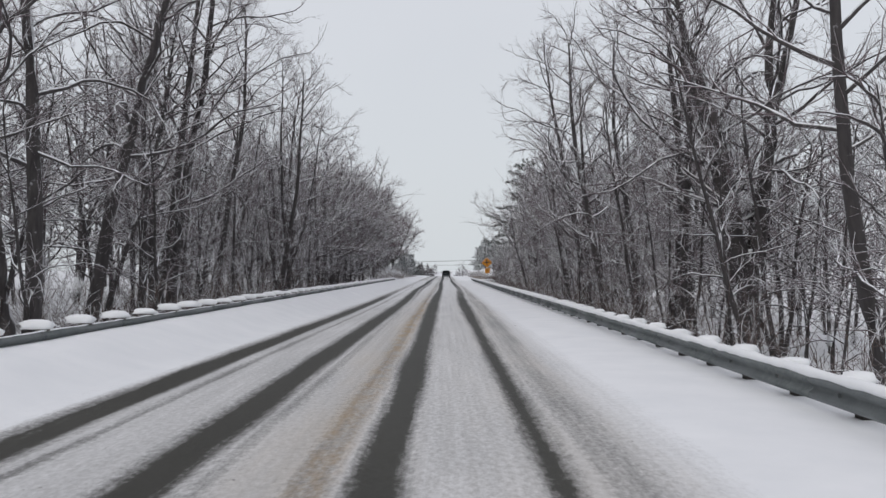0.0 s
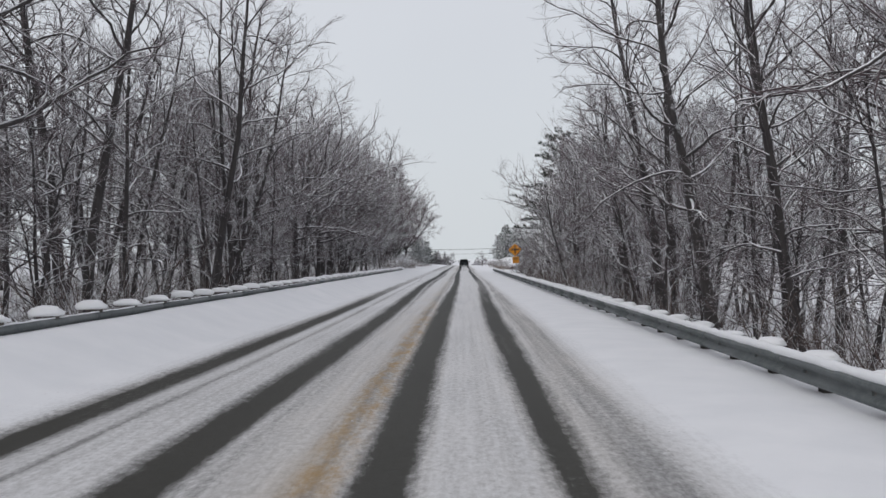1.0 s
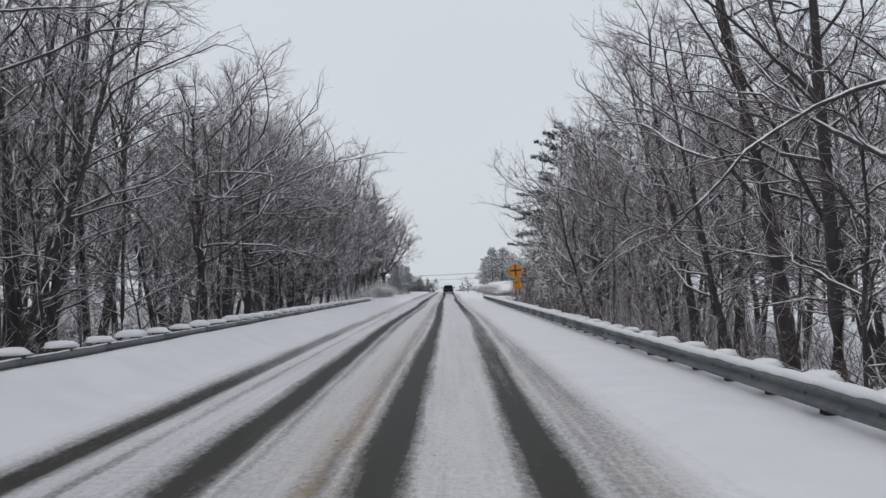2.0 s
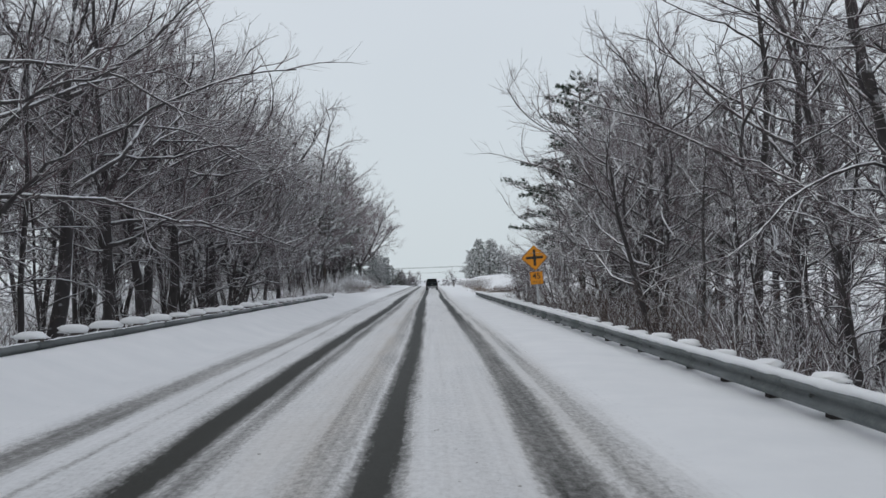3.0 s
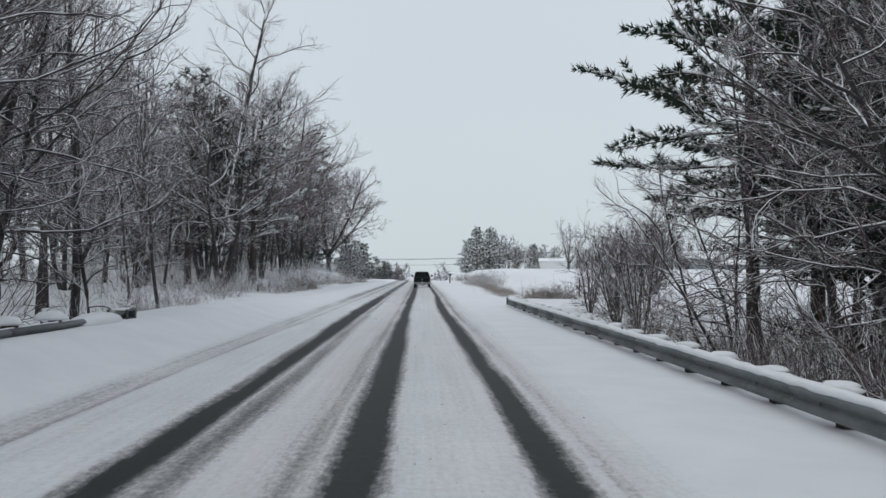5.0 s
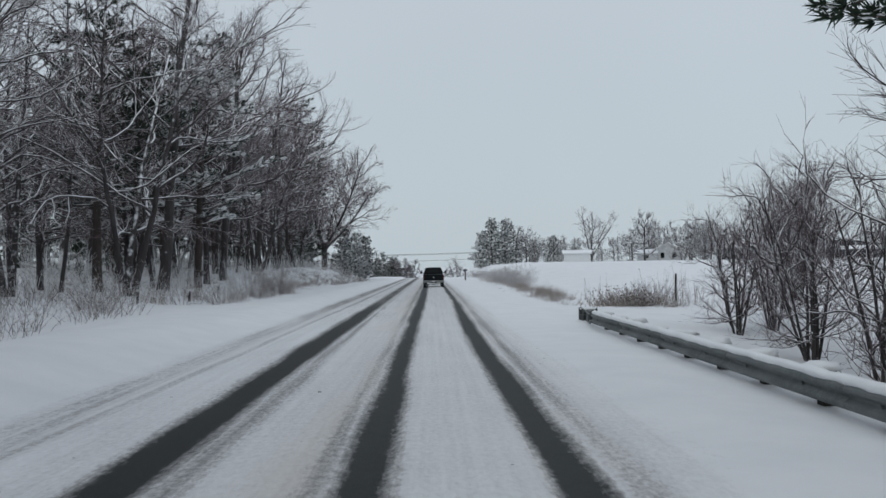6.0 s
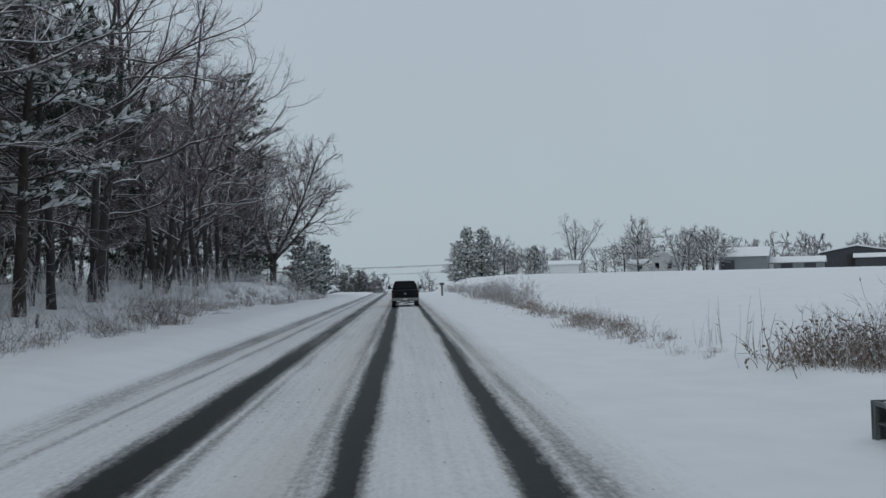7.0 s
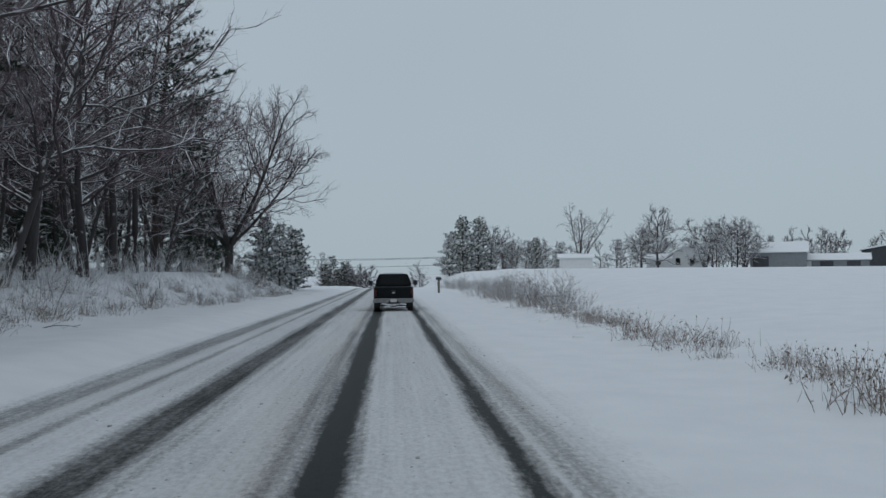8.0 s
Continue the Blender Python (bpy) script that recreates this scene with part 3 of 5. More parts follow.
# ---- pickup truck ----
def pickup(m):
    t = thing("pickup_truck", m, "dark pickup truck seen from behind with a snowy chrome bumper", "truck")
    s = Shape()
    side = [(-2.7, 0.62), (2.75, 0.62), (2.85, 0.9), (2.75, 1.16), (1.3, 1.24), (-2.7, 1.22)]
    s.prism(side, "x", -0.97, 0.97)
    part("body", s, M_PAINT, t, bevel=0.05)
    s = Shape()
    b = [(-0.93, 0.0), (0.93, 0.0), (0.88, 0.30), (0.72, 0.66), (-0.72, 0.66), (-0.88, 0.30)]
    s.prism([(p, q + 1.2) for p, q in b], "y", -0.75, 1.3)
    part("cab", s, M_PAINT, t, bevel=0.06)
    s = Shape()
    s.prism([(-0.74, 1.30), (0.74, 1.30), (0.63, 1.72), (-0.63, 1.72)], "y", -0.775, -0.755)
    part("rear_window", s, M_GLASS, t, bevel=0.008)
    s = Shape()
    s.prism([(-0.75, 0.70), (0.75, 0.70), (0.75, 1.20), (-0.75, 1.20)], "y", -2.74, -2.69)
    gate = part("tailgate", s, M_PAINT, t, bevel=0.015)
    s = Shape()
    s.box((0, -2.75, 1.03), (0.22, 0.03, 0.07))
    part("handle", s, M_BLACK, gate)
    s = Shape()
    s.prism([(-0.07, 0.90), (0.07, 0.90), (0.06, 0.97), (0.0, 0.985), (-0.06, 0.97)], "y", -2.755, -2.74)
    part("emblem", s, M_CHROME, gate, "small bright badge")
    s = Shape()
    s.prism([(-0.98, 0.46), (-0.30, 0.43), (-0.20, 0.56), (0.20, 0.56), (0.30, 0.43), (0.98, 0.46), (1.0, 0.55), (0.97, 0.66), (-0.97, 0.66), (-1.0, 0.55)], "y", -2.92, -2.74)
    bumper = part("bumper", s, M_BUMPER, t, "chrome rear bumper with road dirt", bevel=0.015)
    s = Shape()
    s.prism([(-0.34, 0.40), (0.34, 0.40), (0.24, 0.63), (-0.24, 0.63)], "y", -2.89, -2.76)
    part("step_pad", s, M_BLACK, bumper, "black recess round the plate")
    s = Shape()
    s.box((0, -2.928, 0.555), (0.31, 0.012, 0.15))
    part("number_plate", s, M_PLATE, bumper, "pale blank plate")
    s = Shape()
    for k in range(9):
        s.mound((-0.52 + k * 0.13, -2.80, 0.33 + 0.03 * math.cos(k)), (0.24, 0.18, 0.10), random.Random(k), 3, 8, 0.2)
    part("snow_crust", s, M_SNOW, bumper, "packed snow under the bumper", True)
    s = Shape()
    s.box((0, -2.7, 0.36), (1.25, 0.12, 0.16))
    part("hitch_bar", s, M_RUBBER, t)
    s = Shape()
    s.box((0, -0.3, 0.42), (1.3, 4.4, 0.18))
    s.tube([Vector((-0.72, -1.75, 0.38)), Vector((0.72, -1.75, 0.38))], [0.08, 0.08], 8)
    s.tube([Vector((-0.15, -1.75, 0.38)), Vector((0.15, -1.75, 0.38))], [0.16, 0.16], 10)
    part("chassis", s, M_RUBBER, t)
    for sg in (-1, 1):
        s = Shape()
        s.box((sg * 0.895, -2.71, 0.96), (0.14, 0.07, 0.40))
        part("tail_light", s, M_RED, t, "dark red tail light", bevel=0.02)
        s = Shape()
        s.tube([Vector((sg * 0.92, 0.85, 1.32)), Vector((sg * 1.08, 0.85, 1.36))], [0.035, 0.03], 6)
        s.box((sg * 1.17, 0.86, 1.40), (0.20, 0.09, 0.24))
        part("door_mirror", s, M_BLACK, t)
        s = Shape()
        s.box((sg * 0.80, -2.45, 0.42), (0.30, 0.02, 0.34))
        part("mud_flap", s, M_RUBBER, t)
        for yy in (-1.75, 1.8):
            wheel = Shape()
            wheel.tube([Vector((sg * 0.70, yy, 0.39)), Vector((sg * 0.73, yy, 0.39)), Vector((sg * 0.94, yy, 0.39)), Vector((sg * 0.97, yy, 0.39))], [0.35, 0.39, 0.39, 0.35], 24)
            tyre = part("wheel", wheel, M_RUBBER, t, smooth=False)
            rim = Shape()
            rim.tube([Vector((sg * 0.96, yy, 0.39)), Vector((sg * 0.985, yy, 0.39))], [0.23, 0.19], 16)
            part("rim", rim, M_CHROME, tyre)
    s = Shape()
    s.box((0, 0.25, 1.885), (1.1, 1.4, 0.05))
    part("roof_snow", s, M_SNOW, t, "thin snow on the roof", True, 0.02)
    return t


pickup(pose(0.20, 205.7, -0.03))


# ---- trees ----
def run(rng, p, d, length, n, wob, lift, fall=0.0, low=-9.0):
    """A wandering line of n steps from p along d; lift turns it upwards, fall bends it down towards its end."""
    pts, q, d = [p.copy()], p.copy(), d.normalized()
    for i in range(n):
        d = (d + Vector((rng.gauss(0, wob), rng.gauss(0, wob), rng.gauss(0, wob) + lift - fall * i / n))).normalized()
        q = q + d * (length / n)
        if q.z < low:
            q.z = low + 0.2 * rng.random()
        pts.append(q.copy())
    return pts


def along(pts, f):
    k = min(int(f * (len(pts) - 1)), len(pts) - 2)
    w = f * (len(pts) - 1) - k
    return pts[k].lerp(pts[k + 1], w), (pts[k + 1] - pts[k]).normalized()


def aside(rng, d, angle):
    a = Vector((rng.gauss(0, 1), rng.gauss(0, 1), rng.gauss(0, 1)))
    a = (a - d * a.dot(d)).normalized()
    return (d * math.cos(angle) + a * math.sin(angle)).normalized()


def bare_tree(name, seed, height, girth, stems=1, first=0.35, reach=4.5, limbs=20, subs=7, twigs=7, lean=0.03, fall=0.10, thick=1.0, lift=0.035, flat=0.0, twig=None, fork_at=0.0, stout=0.33, over=0.0, vase=(0.10, 0.28)):
    rng = random.Random(seed)
    trunk_shape, wood, crown = Shape(), Shape(), Shape()
    clear = 2.4 if height > 9.5 else 0.5
    if fork_at:
        bole = run(rng, Vector((0, 0, -0.6)), Vector((0, 0, 1)), fork_at + 1.0, 6, 0.015, 0.02)
        trunk_shape.tube(bole, [girth * (1.2 if i == 0 else 1.0) * (1 + 0.10 * max(0, i - 4)) for i in range(7)], 10)
    for st in range(stems):
        a = 2 * math.pi * st / max(stems, 1) + rng.uniform(0, 1)
        out = 0.0 if stems == 1 else rng.uniform(*vase)
        h = height * (1 if st == 0 else rng.uniform(0.7, 0.98))
        g = girth * (1 if stems == 1 else rng.uniform(0.55, 0.8))
        g *= 0.66 if fork_at and stems > 5 else 1
        p0 = Vector((math.cos(a) * girth * 0.6, math.sin(a) * girth * 0.6, fork_at - 0.6)) if stems > 1 else Vector((0, 0, -0.6))
        d0 = Vector((math.cos(a) * out + rng.gauss(0, lean), math.sin(a) * out + rng.gauss(0, lean), 1))
        trunk = run(rng, p0, d0, h - fork_at + 0.6, 12, 0.05, 0.02)
        k = len(trunk)
        trunk_shape.tube(trunk, [g * (1.25 if i == 0 else 1.0) * (1 - 0.86 * (i / (k - 1)) ** 1.1) + 0.012 for i in range(k)], 8)
        m = max(5, int(limbs / stems ** 0.7))
        for i in range(m):
            f = first + (0.98 - first) * (i + rng.random()) / m
            p, d = along(trunk, f)
            az = i * 2.4 + rng.uniform(-0.5, 0.5)
            rel = (f - first) / (1 - first)
            L = reach * (0.55 + 0.75 * math.sin(math.pi * min(1, rel * 0.9 + 0.18))) * rng.uniform(0.6, 1.15)
            L *= 1 - over * math.cos(az)
            pitch = rng.uniform(0.1, 0.55) + (0.6 - flat) * rel
            dl = Vector((math.cos(az) * math.cos(pitch), math.sin(az) * math.cos(pitch), math.sin(pitch)))
            r = max(0.022, g * stout * (1 - 0.6 * rel)) * rng.uniform(0.7, 1.1)
            limb = run(rng, p, dl, L, 8, 0.19, lift, fall, clear)
            wood.tube(limb, [r * (1 - 0.8 * j / 8) + 0.011 * thick for j in range(9)], 5, False)
            for q in range(subs):
                fs = 0.18 + 0.82 * (q + rng.random()) / subs
                p2, d2 = along(limb, min(fs, 0.99))
                L2 = L * rng.uniform(0.25, 0.52) * (1.15 - 0.45 * fs)
                sub = run(rng, p2, aside(rng, d2, rng.uniform(0.3, 0.8)) + Vector((0, 0, 0.08)), L2, 4, 0.24, 0.05, fall, clear)
                r2 = r * 0.33 + 0.004
                crown.tube(sub, [r2 * (1 - 0.75 * j / 4) + 0.0048 * thick for j in range(5)], 3, False)
                for w in range(twigs):
                    ft = 0.1 + 0.9 * (w + rng.random()) / twigs
                    p3, d3 = along(sub, min(ft, 0.99))
                    d3 = aside(rng, d3, rng.uniform(0.2, 0.7)) + Vector((0, 0, 0.05))
                    L3 = rng.uniform(0.3, 1.05)
                    tw = run(rng, p3, d3, L3, 2 if w % 3 == 1 else 1, 0.2, 0.03, fall, clear)
                    crown.tube(tw, [0.0066 * thick, 0.005 * thick, 0.003 * thick][:len(tw)], 3, False)
                    if w % 2:
                        p4 = tw[0].lerp(tw[1], 0.6)
                        tw = run(rng, p4, aside(rng, d3.normalized(), rng.uniform(0.5, 0.9)), L3 * 0.55, 1, 0.2, 0.03)
                        crown.tube(tw, [0.005 * thick, 0.003 * thick], 3, False)
    return trunk_shape.mesh(name + "_trunk", M_TRUNK, True), wood.mesh(name + "_limbs", M_BARK, True), crown.mesh(name + "_crown", twig or M_TWIG, True)


def pine(name, seed, height, girth, reach, bare=0.25, whorls=13, spray=3.2, big=1.0, lying=0.4, widest=0.12, leaf=None, clump=1.0):
    """A conifer: tiers of uneven boughs, flat sprays of needle tufts along their side shoots, snow lying on the shoots."""
    rng = random.Random(seed)
    stem, wood, needles, snow = Shape(), Shape(), Shape(), Shape()
    trunk = run(rng, Vector((0, 0, -0.5)), Vector((0, 0, 1)), height + 0.5, 10, 0.02, 0.02)
    stem.tube(trunk, [girth * (1.15 if i == 0 else 1) * (1 - 0.9 * i / 10) + 0.02 for i in range(11)], 8)
    for i in range(int(bare * 44)):
        p, d = along(trunk, rng.uniform(0.10, bare + 0.1))
        az = rng.uniform(0, 6.28)
        dead = run(rng, p, Vector((math.cos(az), math.sin(az), rng.uniform(-0.1, 0.3))), reach * rng.uniform(0.2, 0.6), 5, 0.16, 0.0, 0.10)
        wood.tube(dead, [0.028 - 0.0045 * j for j in range(6)], 4, False)
        for w in range(4):
            p2, d2 = along(dead, rng.uniform(0.3, 0.95))
            wood.tube(run(rng, p2, aside(rng, d2, 0.7), rng.uniform(0.2, 0.7), 2, 0.2, 0.0), [0.010, 0.007, 0.004], 3, False)
    for i in range(whorls):
        f = bare + (0.99 - bare) * i / whorls
        rel = (f - bare) / (1 - bare)
        full = min(1.0, 0.72 + 0.28 * rel / widest) * (1.08 - 0.92 * max(0.0, rel - widest) / (1 - widest))
        tier = rng.uniform(0.72, 1.15)
        for b in range(rng.choice((4, 5))):
            p, d = along(trunk, min(0.99, f + rng.uniform(0, 0.04)))
            az = b * 1.35 + i * 0.7 + rng.uniform(-0.3, 0.3)
            L = max(0.5, reach * full * tier * rng.uniform(0.55, 1.15))
            bough = run(rng, p, Vector((math.cos(az), math.sin(az), rng.uniform(0.0, 0.35) + 0.35 * rel)), L, 6, 0.11, 0.0, 0.07)
            wood.tube(bough, [0.05 * (1 - 0.8 * j / 6) + 0.008 for j in range(7)], 4, False)
            shoots = max(4, int(L * spray))
            for q in range(shoots):
                fs = 0.22 + 0.78 * (q + rng.random()) / shoots
                p2, d2 = along(bough, min(0.99, fs))
                side = Vector((-d2.y, d2.x, 0)) * (1 if q % 2 else -1)
                dd = (d2 * rng.uniform(0.5, 1.0) + side * rng.uniform(0.3, 1.0) + Vector((0, 0, rng.uniform(-0.12, 0.22)))).normalized()
                L2 = (0.35 + 0.30 * L * (1.1 - fs)) * rng.uniform(0.7, 1.2)
                shoot = run(rng, p2, dd, L2, 2, 0.10, 0.04)
                wood.tube([shoot[0], shoot[-1]], [0.010, 0.005], 3, False)
                tufts = max(2, int(L2 * 4.2 / big))
                for h in range(tufts):
                    c, d3 = along(shoot, min(0.99, 0.25 + 0.75 * (h + rng.random()) / tufts))
                    for w in range(13):
                        v = (aside(rng, d3, rng.uniform(0.25, 1.05)) + Vector((0, 0, 0.10))).normalized()
                        e = v.cross(Vector((rng.random(), rng.random(), rng.random()))).normalized() * 0.019 * big
                        ln = rng.uniform(0.15, 0.30) * big
                        k = len(needles.v)
                        needles.v += [tuple(c - e), tuple(c + v * ln), tuple(c + e)]
                        needles.f.append((k, k + 1, k + 2))
                if rng.random() < lying:
                    up = Vector((0, 0, 0.035 * big))
                    r = rng.uniform(0.03, 0.065) * big * (1 + (clump - 1) * max(0.0, fs - 0.3) / 0.7)
                    for h in range(2 if clump > 1 else 1):
                        bit = [along(shoot, 0.02 + 0.32 * (h + j))[0] + up * rng.uniform(0.7, 1.3) for j in range(3)] if clump > 1 else [q + up for q in shoot]
                        snow.tube(bit, [r * rng.uniform(0.3, 0.6), r * rng.uniform(0.8, 1.2), r * rng.uniform(0.2, 0.5)], 5, False)
    return stem.mesh(name + "_trunk", M_PINEBARK, True), wood.mesh(name + "_boughs", M_PINEBARK, True), needles.mesh(name + "_needles", leaf or M_NEEDLE), snow.mesh(name + "_snow", M_SNOW, True)


def shrub(name, seed, height, spread_, stems, material, twigs=4):
    rng = random.Random(seed)
    s = Shape()
    for i in range(stems):
        a, rr = rng.uniform(0, 2 * math.pi), spread_ * math.sqrt(rng.random()) * 0.5
        p = Vector((math.cos(a) * rr, math.sin(a) * rr, -0.15))
        L = height * rng.uniform(0.45, 1.1)
        st = run(rng, p, Vector((math.cos(a) * 0.35 + rng.gauss(0, 0.2), math.sin(a) * 0.35 + rng.gauss(0, 0.2), 1)), L, 4, 0.16, 0.0, 0.08)
        s.tube(st, [0.012 - 0.002 * j for j in range(5)], 3, False)
        for w in range(twigs):
            p2, d2 = along(st, rng.uniform(0.3, 0.98))
            tw = run(rng, p2, aside(rng, d2, rng.uniform(0.4, 1.1)), L * rng.uniform(0.12, 0.34), 2, 0.2, 0.02, 0.1)
            s.tube(tw, [0.007, 0.006, 0.003], 3, False)
    return s.mesh(name, material, True)


def weed(name, seed, height, spread_, blades, splay=0.35, leaves=0.0, stout=1.0):
    """Dry stalks, some bent over, some with seed heads or curled dead leaves."""
    rng = random.Random(seed)
    s = Shape()
    for i in range(blades):
        p = Vector((rng.gauss(0, spread_ * 0.4), rng.gauss(0, spread_ * 0.4), -0.08))
        bent = splay * (2.6 if rng.random() < 0.25 else 1.0)
        st = run(rng, p, Vector((rng.gauss(0, bent), rng.gauss(0, bent), 1)), height * rng.uniform(0.3, 1.1), 3, 0.4 * splay, 0.0, 0.55 * splay)
        s.tube(st, [0.006 * stout, 0.005 * stout, 0.004 * stout, 0.002], 3, False)
        if rng.random() < 0.26:
            e = st[-1]
            s.tube([e, e + Vector((rng.gauss(0, 0.03), rng.gauss(0, 0.03), rng.uniform(0.03, 0.08)))], [0.014 * stout, 0.008 * stout], 3)
        while rng.random() < leaves:
            c, d = along(st, rng.uniform(0.25, 0.98))
            a = aside(rng, d, 1.2) * rng.uniform(0.05, 0.12)
            b = a.cross(d).normalized() * rng.uniform(0.014, 0.03)
            k = len(s.v)
            s.v += [tuple(c), tuple(c + a * 0.5 + b + Vector((0, 0, 0.012))), tuple(c + a + Vector((0, 0, -0.03))), tuple(c + a * 0.5 - b + Vector((0, 0, 0.012)))]
            s.f += [(k, k + 1, k + 2), (k, k + 2, k + 3)]
    return s.mesh(name, M_WEED, True)


KINDS = {
    "tall": [bare_tree("tall_tree", 11, 21, 0.25, first=0.34, reach=4.8, limbs=21, subs=7, twigs=8, thick=1.1, stout=0.30), bare_tree("tall_tree", 12, 20, 0.22, first=0.36, reach=4.6, limbs=20, subs=7, twigs=8, thick=1.1, stout=0.30),
             bare_tree("tall_tree", 13, 22, 0.29, first=0.28, reach=5.4, limbs=22, subs=7, twigs=8, lean=0.06, thick=1.1, stout=0.30)],
    "slim": [bare_tree("slim_tree", 15, 16, 0.13, first=0.32, reach=3.4, limbs=17, subs=6, twigs=7, lean=0.05, thick=1.1), bare_tree("slim_tree", 16, 14, 0.11, first=0.25, reach=3.2, limbs=17, subs=6, twigs=7, lean=0.07, thick=1.1)],
    "fork": [bare_tree("forked_tree", 21, 17, 0.30, stems=3, first=0.26, reach=4.2, limbs=24, subs=7, twigs=7, thick=1.1), bare_tree("forked_tree", 22, 15, 0.24, stems=4, first=0.22, reach=4.2, limbs=26, subs=7, twigs=7, thick=1.1)],
    "low": [bare_tree("spreading_tree", 31, 14.5, 0.20, first=0.25, reach=5.4, limbs=25, subs=8, twigs=7, fall=0.06, flat=0.15, thick=1.1, stout=0.42), bare_tree("spreading_tree", 32, 13, 0.18, first=0.24, reach=5.4, limbs=25, subs=8, twigs=7, fall=0.08, flat=0.25, thick=1.1, stout=0.42),
            bare_tree("spreading_tree", 33, 12, 0.17, stems=3, first=0.24, reach=4.8, limbs=26, subs=7, twigs=7, fall=0.07, flat=0.2, thick=1.1, stout=0.5)],
    "great": [bare_tree("great_tree", 25, 21, 0.48, stems=4, first=0.14, reach=5.2, limbs=42, subs=7, twigs=7, thick=1.1, fork_at=4.2)],
    "vase": [bare_tree("vase_tree", 35, 13.5, 0.27, stems=8, first=0.10, reach=3.6, limbs=70, subs=6, twigs=7, lift=0.05, fall=0.02, thick=1.1, fork_at=2.6, stout=0.42, vase=(0.15, 0.85))],
    "field": [bare_tree("field_tree", 46, 15.8, 0.36, stems=9, first=0.10, reach=4.4, limbs=90, subs=7, twigs=7, lift=0.04, fall=0.0, thick=1.6, fork_at=3.0, stout=0.38, vase=(0.12, 1.12))],
    "lone": [bare_tree("lone_tree", 39, 16, 0.30, stems=6, first=0.15, reach=3.4, limbs=40, subs=5, twigs=4, lift=0.06, thick=2.4, fork_at=2.8, stout=0.4, vase=(0.12, 0.75))],
    "over": [bare_tree("overhanging_tree", 27, 15, 0.27, first=0.30, reach=5.0, limbs=26, subs=9, twigs=8, lean=0.05, fall=0.05, flat=0.15, thick=1.1, stout=0.40, over=0.35), bare_tree("overhanging_tree", 28, 14, 0.22, stems=2, first=0.30, reach=4.6, limbs=28, subs=9, twigs=8, fall=0.05, flat=0.1, thick=1.1, stout=0.42, over=0.35),
             bare_tree("overhanging_tree", 29, 12.5, 0.24, first=0.34, reach=4.8, limbs=30, subs=10, twigs=9, lean=0.05, fall=0.03, flat=0.3, thick=1.1, stout=0.42, over=0.35)],
    "sapling": [bare_tree("sapling", 41, 8.5, 0.065, first=0.15, reach=2.3, limbs=15, subs=4, twigs=4, thick=1.1), bare_tree("sapling", 42, 6.5, 0.05, first=0.10, reach=2.1, limbs=14, subs=4, twigs=4, lean=0.12, thick=1.1)],
    "far": [bare_tree("far_tree", 55, 9.0, 0.20, stems=2, first=0.16, reach=3.9, limbs=26, subs=6, twigs=7, thick=3.2, flat=0.1, lift=0.02, twig=M_RIME), bare_tree("far_tree", 56, 8.0, 0.18, first=0.14, reach=4.4, limbs=22, subs=6, twigs=7, thick=3.2, flat=0.3, lift=0.02, twig=M_RIME)],
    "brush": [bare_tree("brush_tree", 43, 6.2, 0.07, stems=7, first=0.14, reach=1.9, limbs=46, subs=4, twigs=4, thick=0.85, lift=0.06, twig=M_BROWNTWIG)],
    "distant": [bare_tree("distant_tree", 57, 11.0, 0.20, stems=2, first=0.16, reach=2.8, limbs=13, subs=3, twigs=4, thick=7.0, lift=0.05, twig=M_FARTWIG), bare_tree("distant_tree", 58, 10.0, 0.18, first=0.14, reach=3.0, limbs=12, subs=3, twigs=4, thick=7.0, lift=0.05, twig=M_FARTWIG)],
    "clump": [bare_tree("clump_tree", 59, 8.0, 0.18, stems=2, first=0.08, reach=3.0, limbs=18, subs=4, twigs=5, thick=7.5, lift=0.03, twig=M_FARTWIG)],
    "deep": [bare_tree("deep_tree", 53, 16, 0.18, first=0.22, reach=4.6, limbs=15, subs=4, twigs=4, thick=2.6, twig=M_FARTWIG), bare_tree("deep_tree", 54, 13, 0.15, first=0.14, reach=4.4, limbs=15, subs=4, twigs=4, thick=2.6, twig=M_FARTWIG)],
    "back": [bare_tree("woodland_tree", 51, 16, 0.18, first=0.22, reach=4.6, limbs=17, subs=5, twigs=5, thick=1.9, twig=M_FARTWIG), bare_tree("woodland_tree", 52, 13, 0.15, first=0.14, reach=4.4, limbs=17, subs=5, twigs=5, thick=1.9, twig=M_FARTWIG)],
}
LABELS = {"slim": ("slim straight bare tree dusted with snow", "tree"), "vase": ("bare tree whose short trunk fans into many stems", "tree"),
          "over": ("bare tree with long snowy limbs overhanging the road", "tree"), "brush": ("many-stemmed bare brush tree with fine dark twigs", "tree"), "great": ("stout bare tree whose trunk forks into several stems", "tree"), "far": ("rounded bare farmyard tree dusted with snow", "tree"), "tall": ("tall bare tree with snow along its dark limbs", "tree"), "fork": ("bare tree with several dark forking stems dusted with snow", "tree"),
          "field": ("lone bare tree with many fine ascending limbs", "tree"), "low": ("low spreading bare tree with snow-laden arching twigs", "tree"), "lone": ("lone bare tree with a fan of limbs by the farm", "tree"), "sapling": ("slender bare sapling dusted with snow", "tree"),
          "back": ("bare woodland tree with snow-dusted twigs", "tree"), "pine": ("dark green pine with snow on its boughs", "tree")}
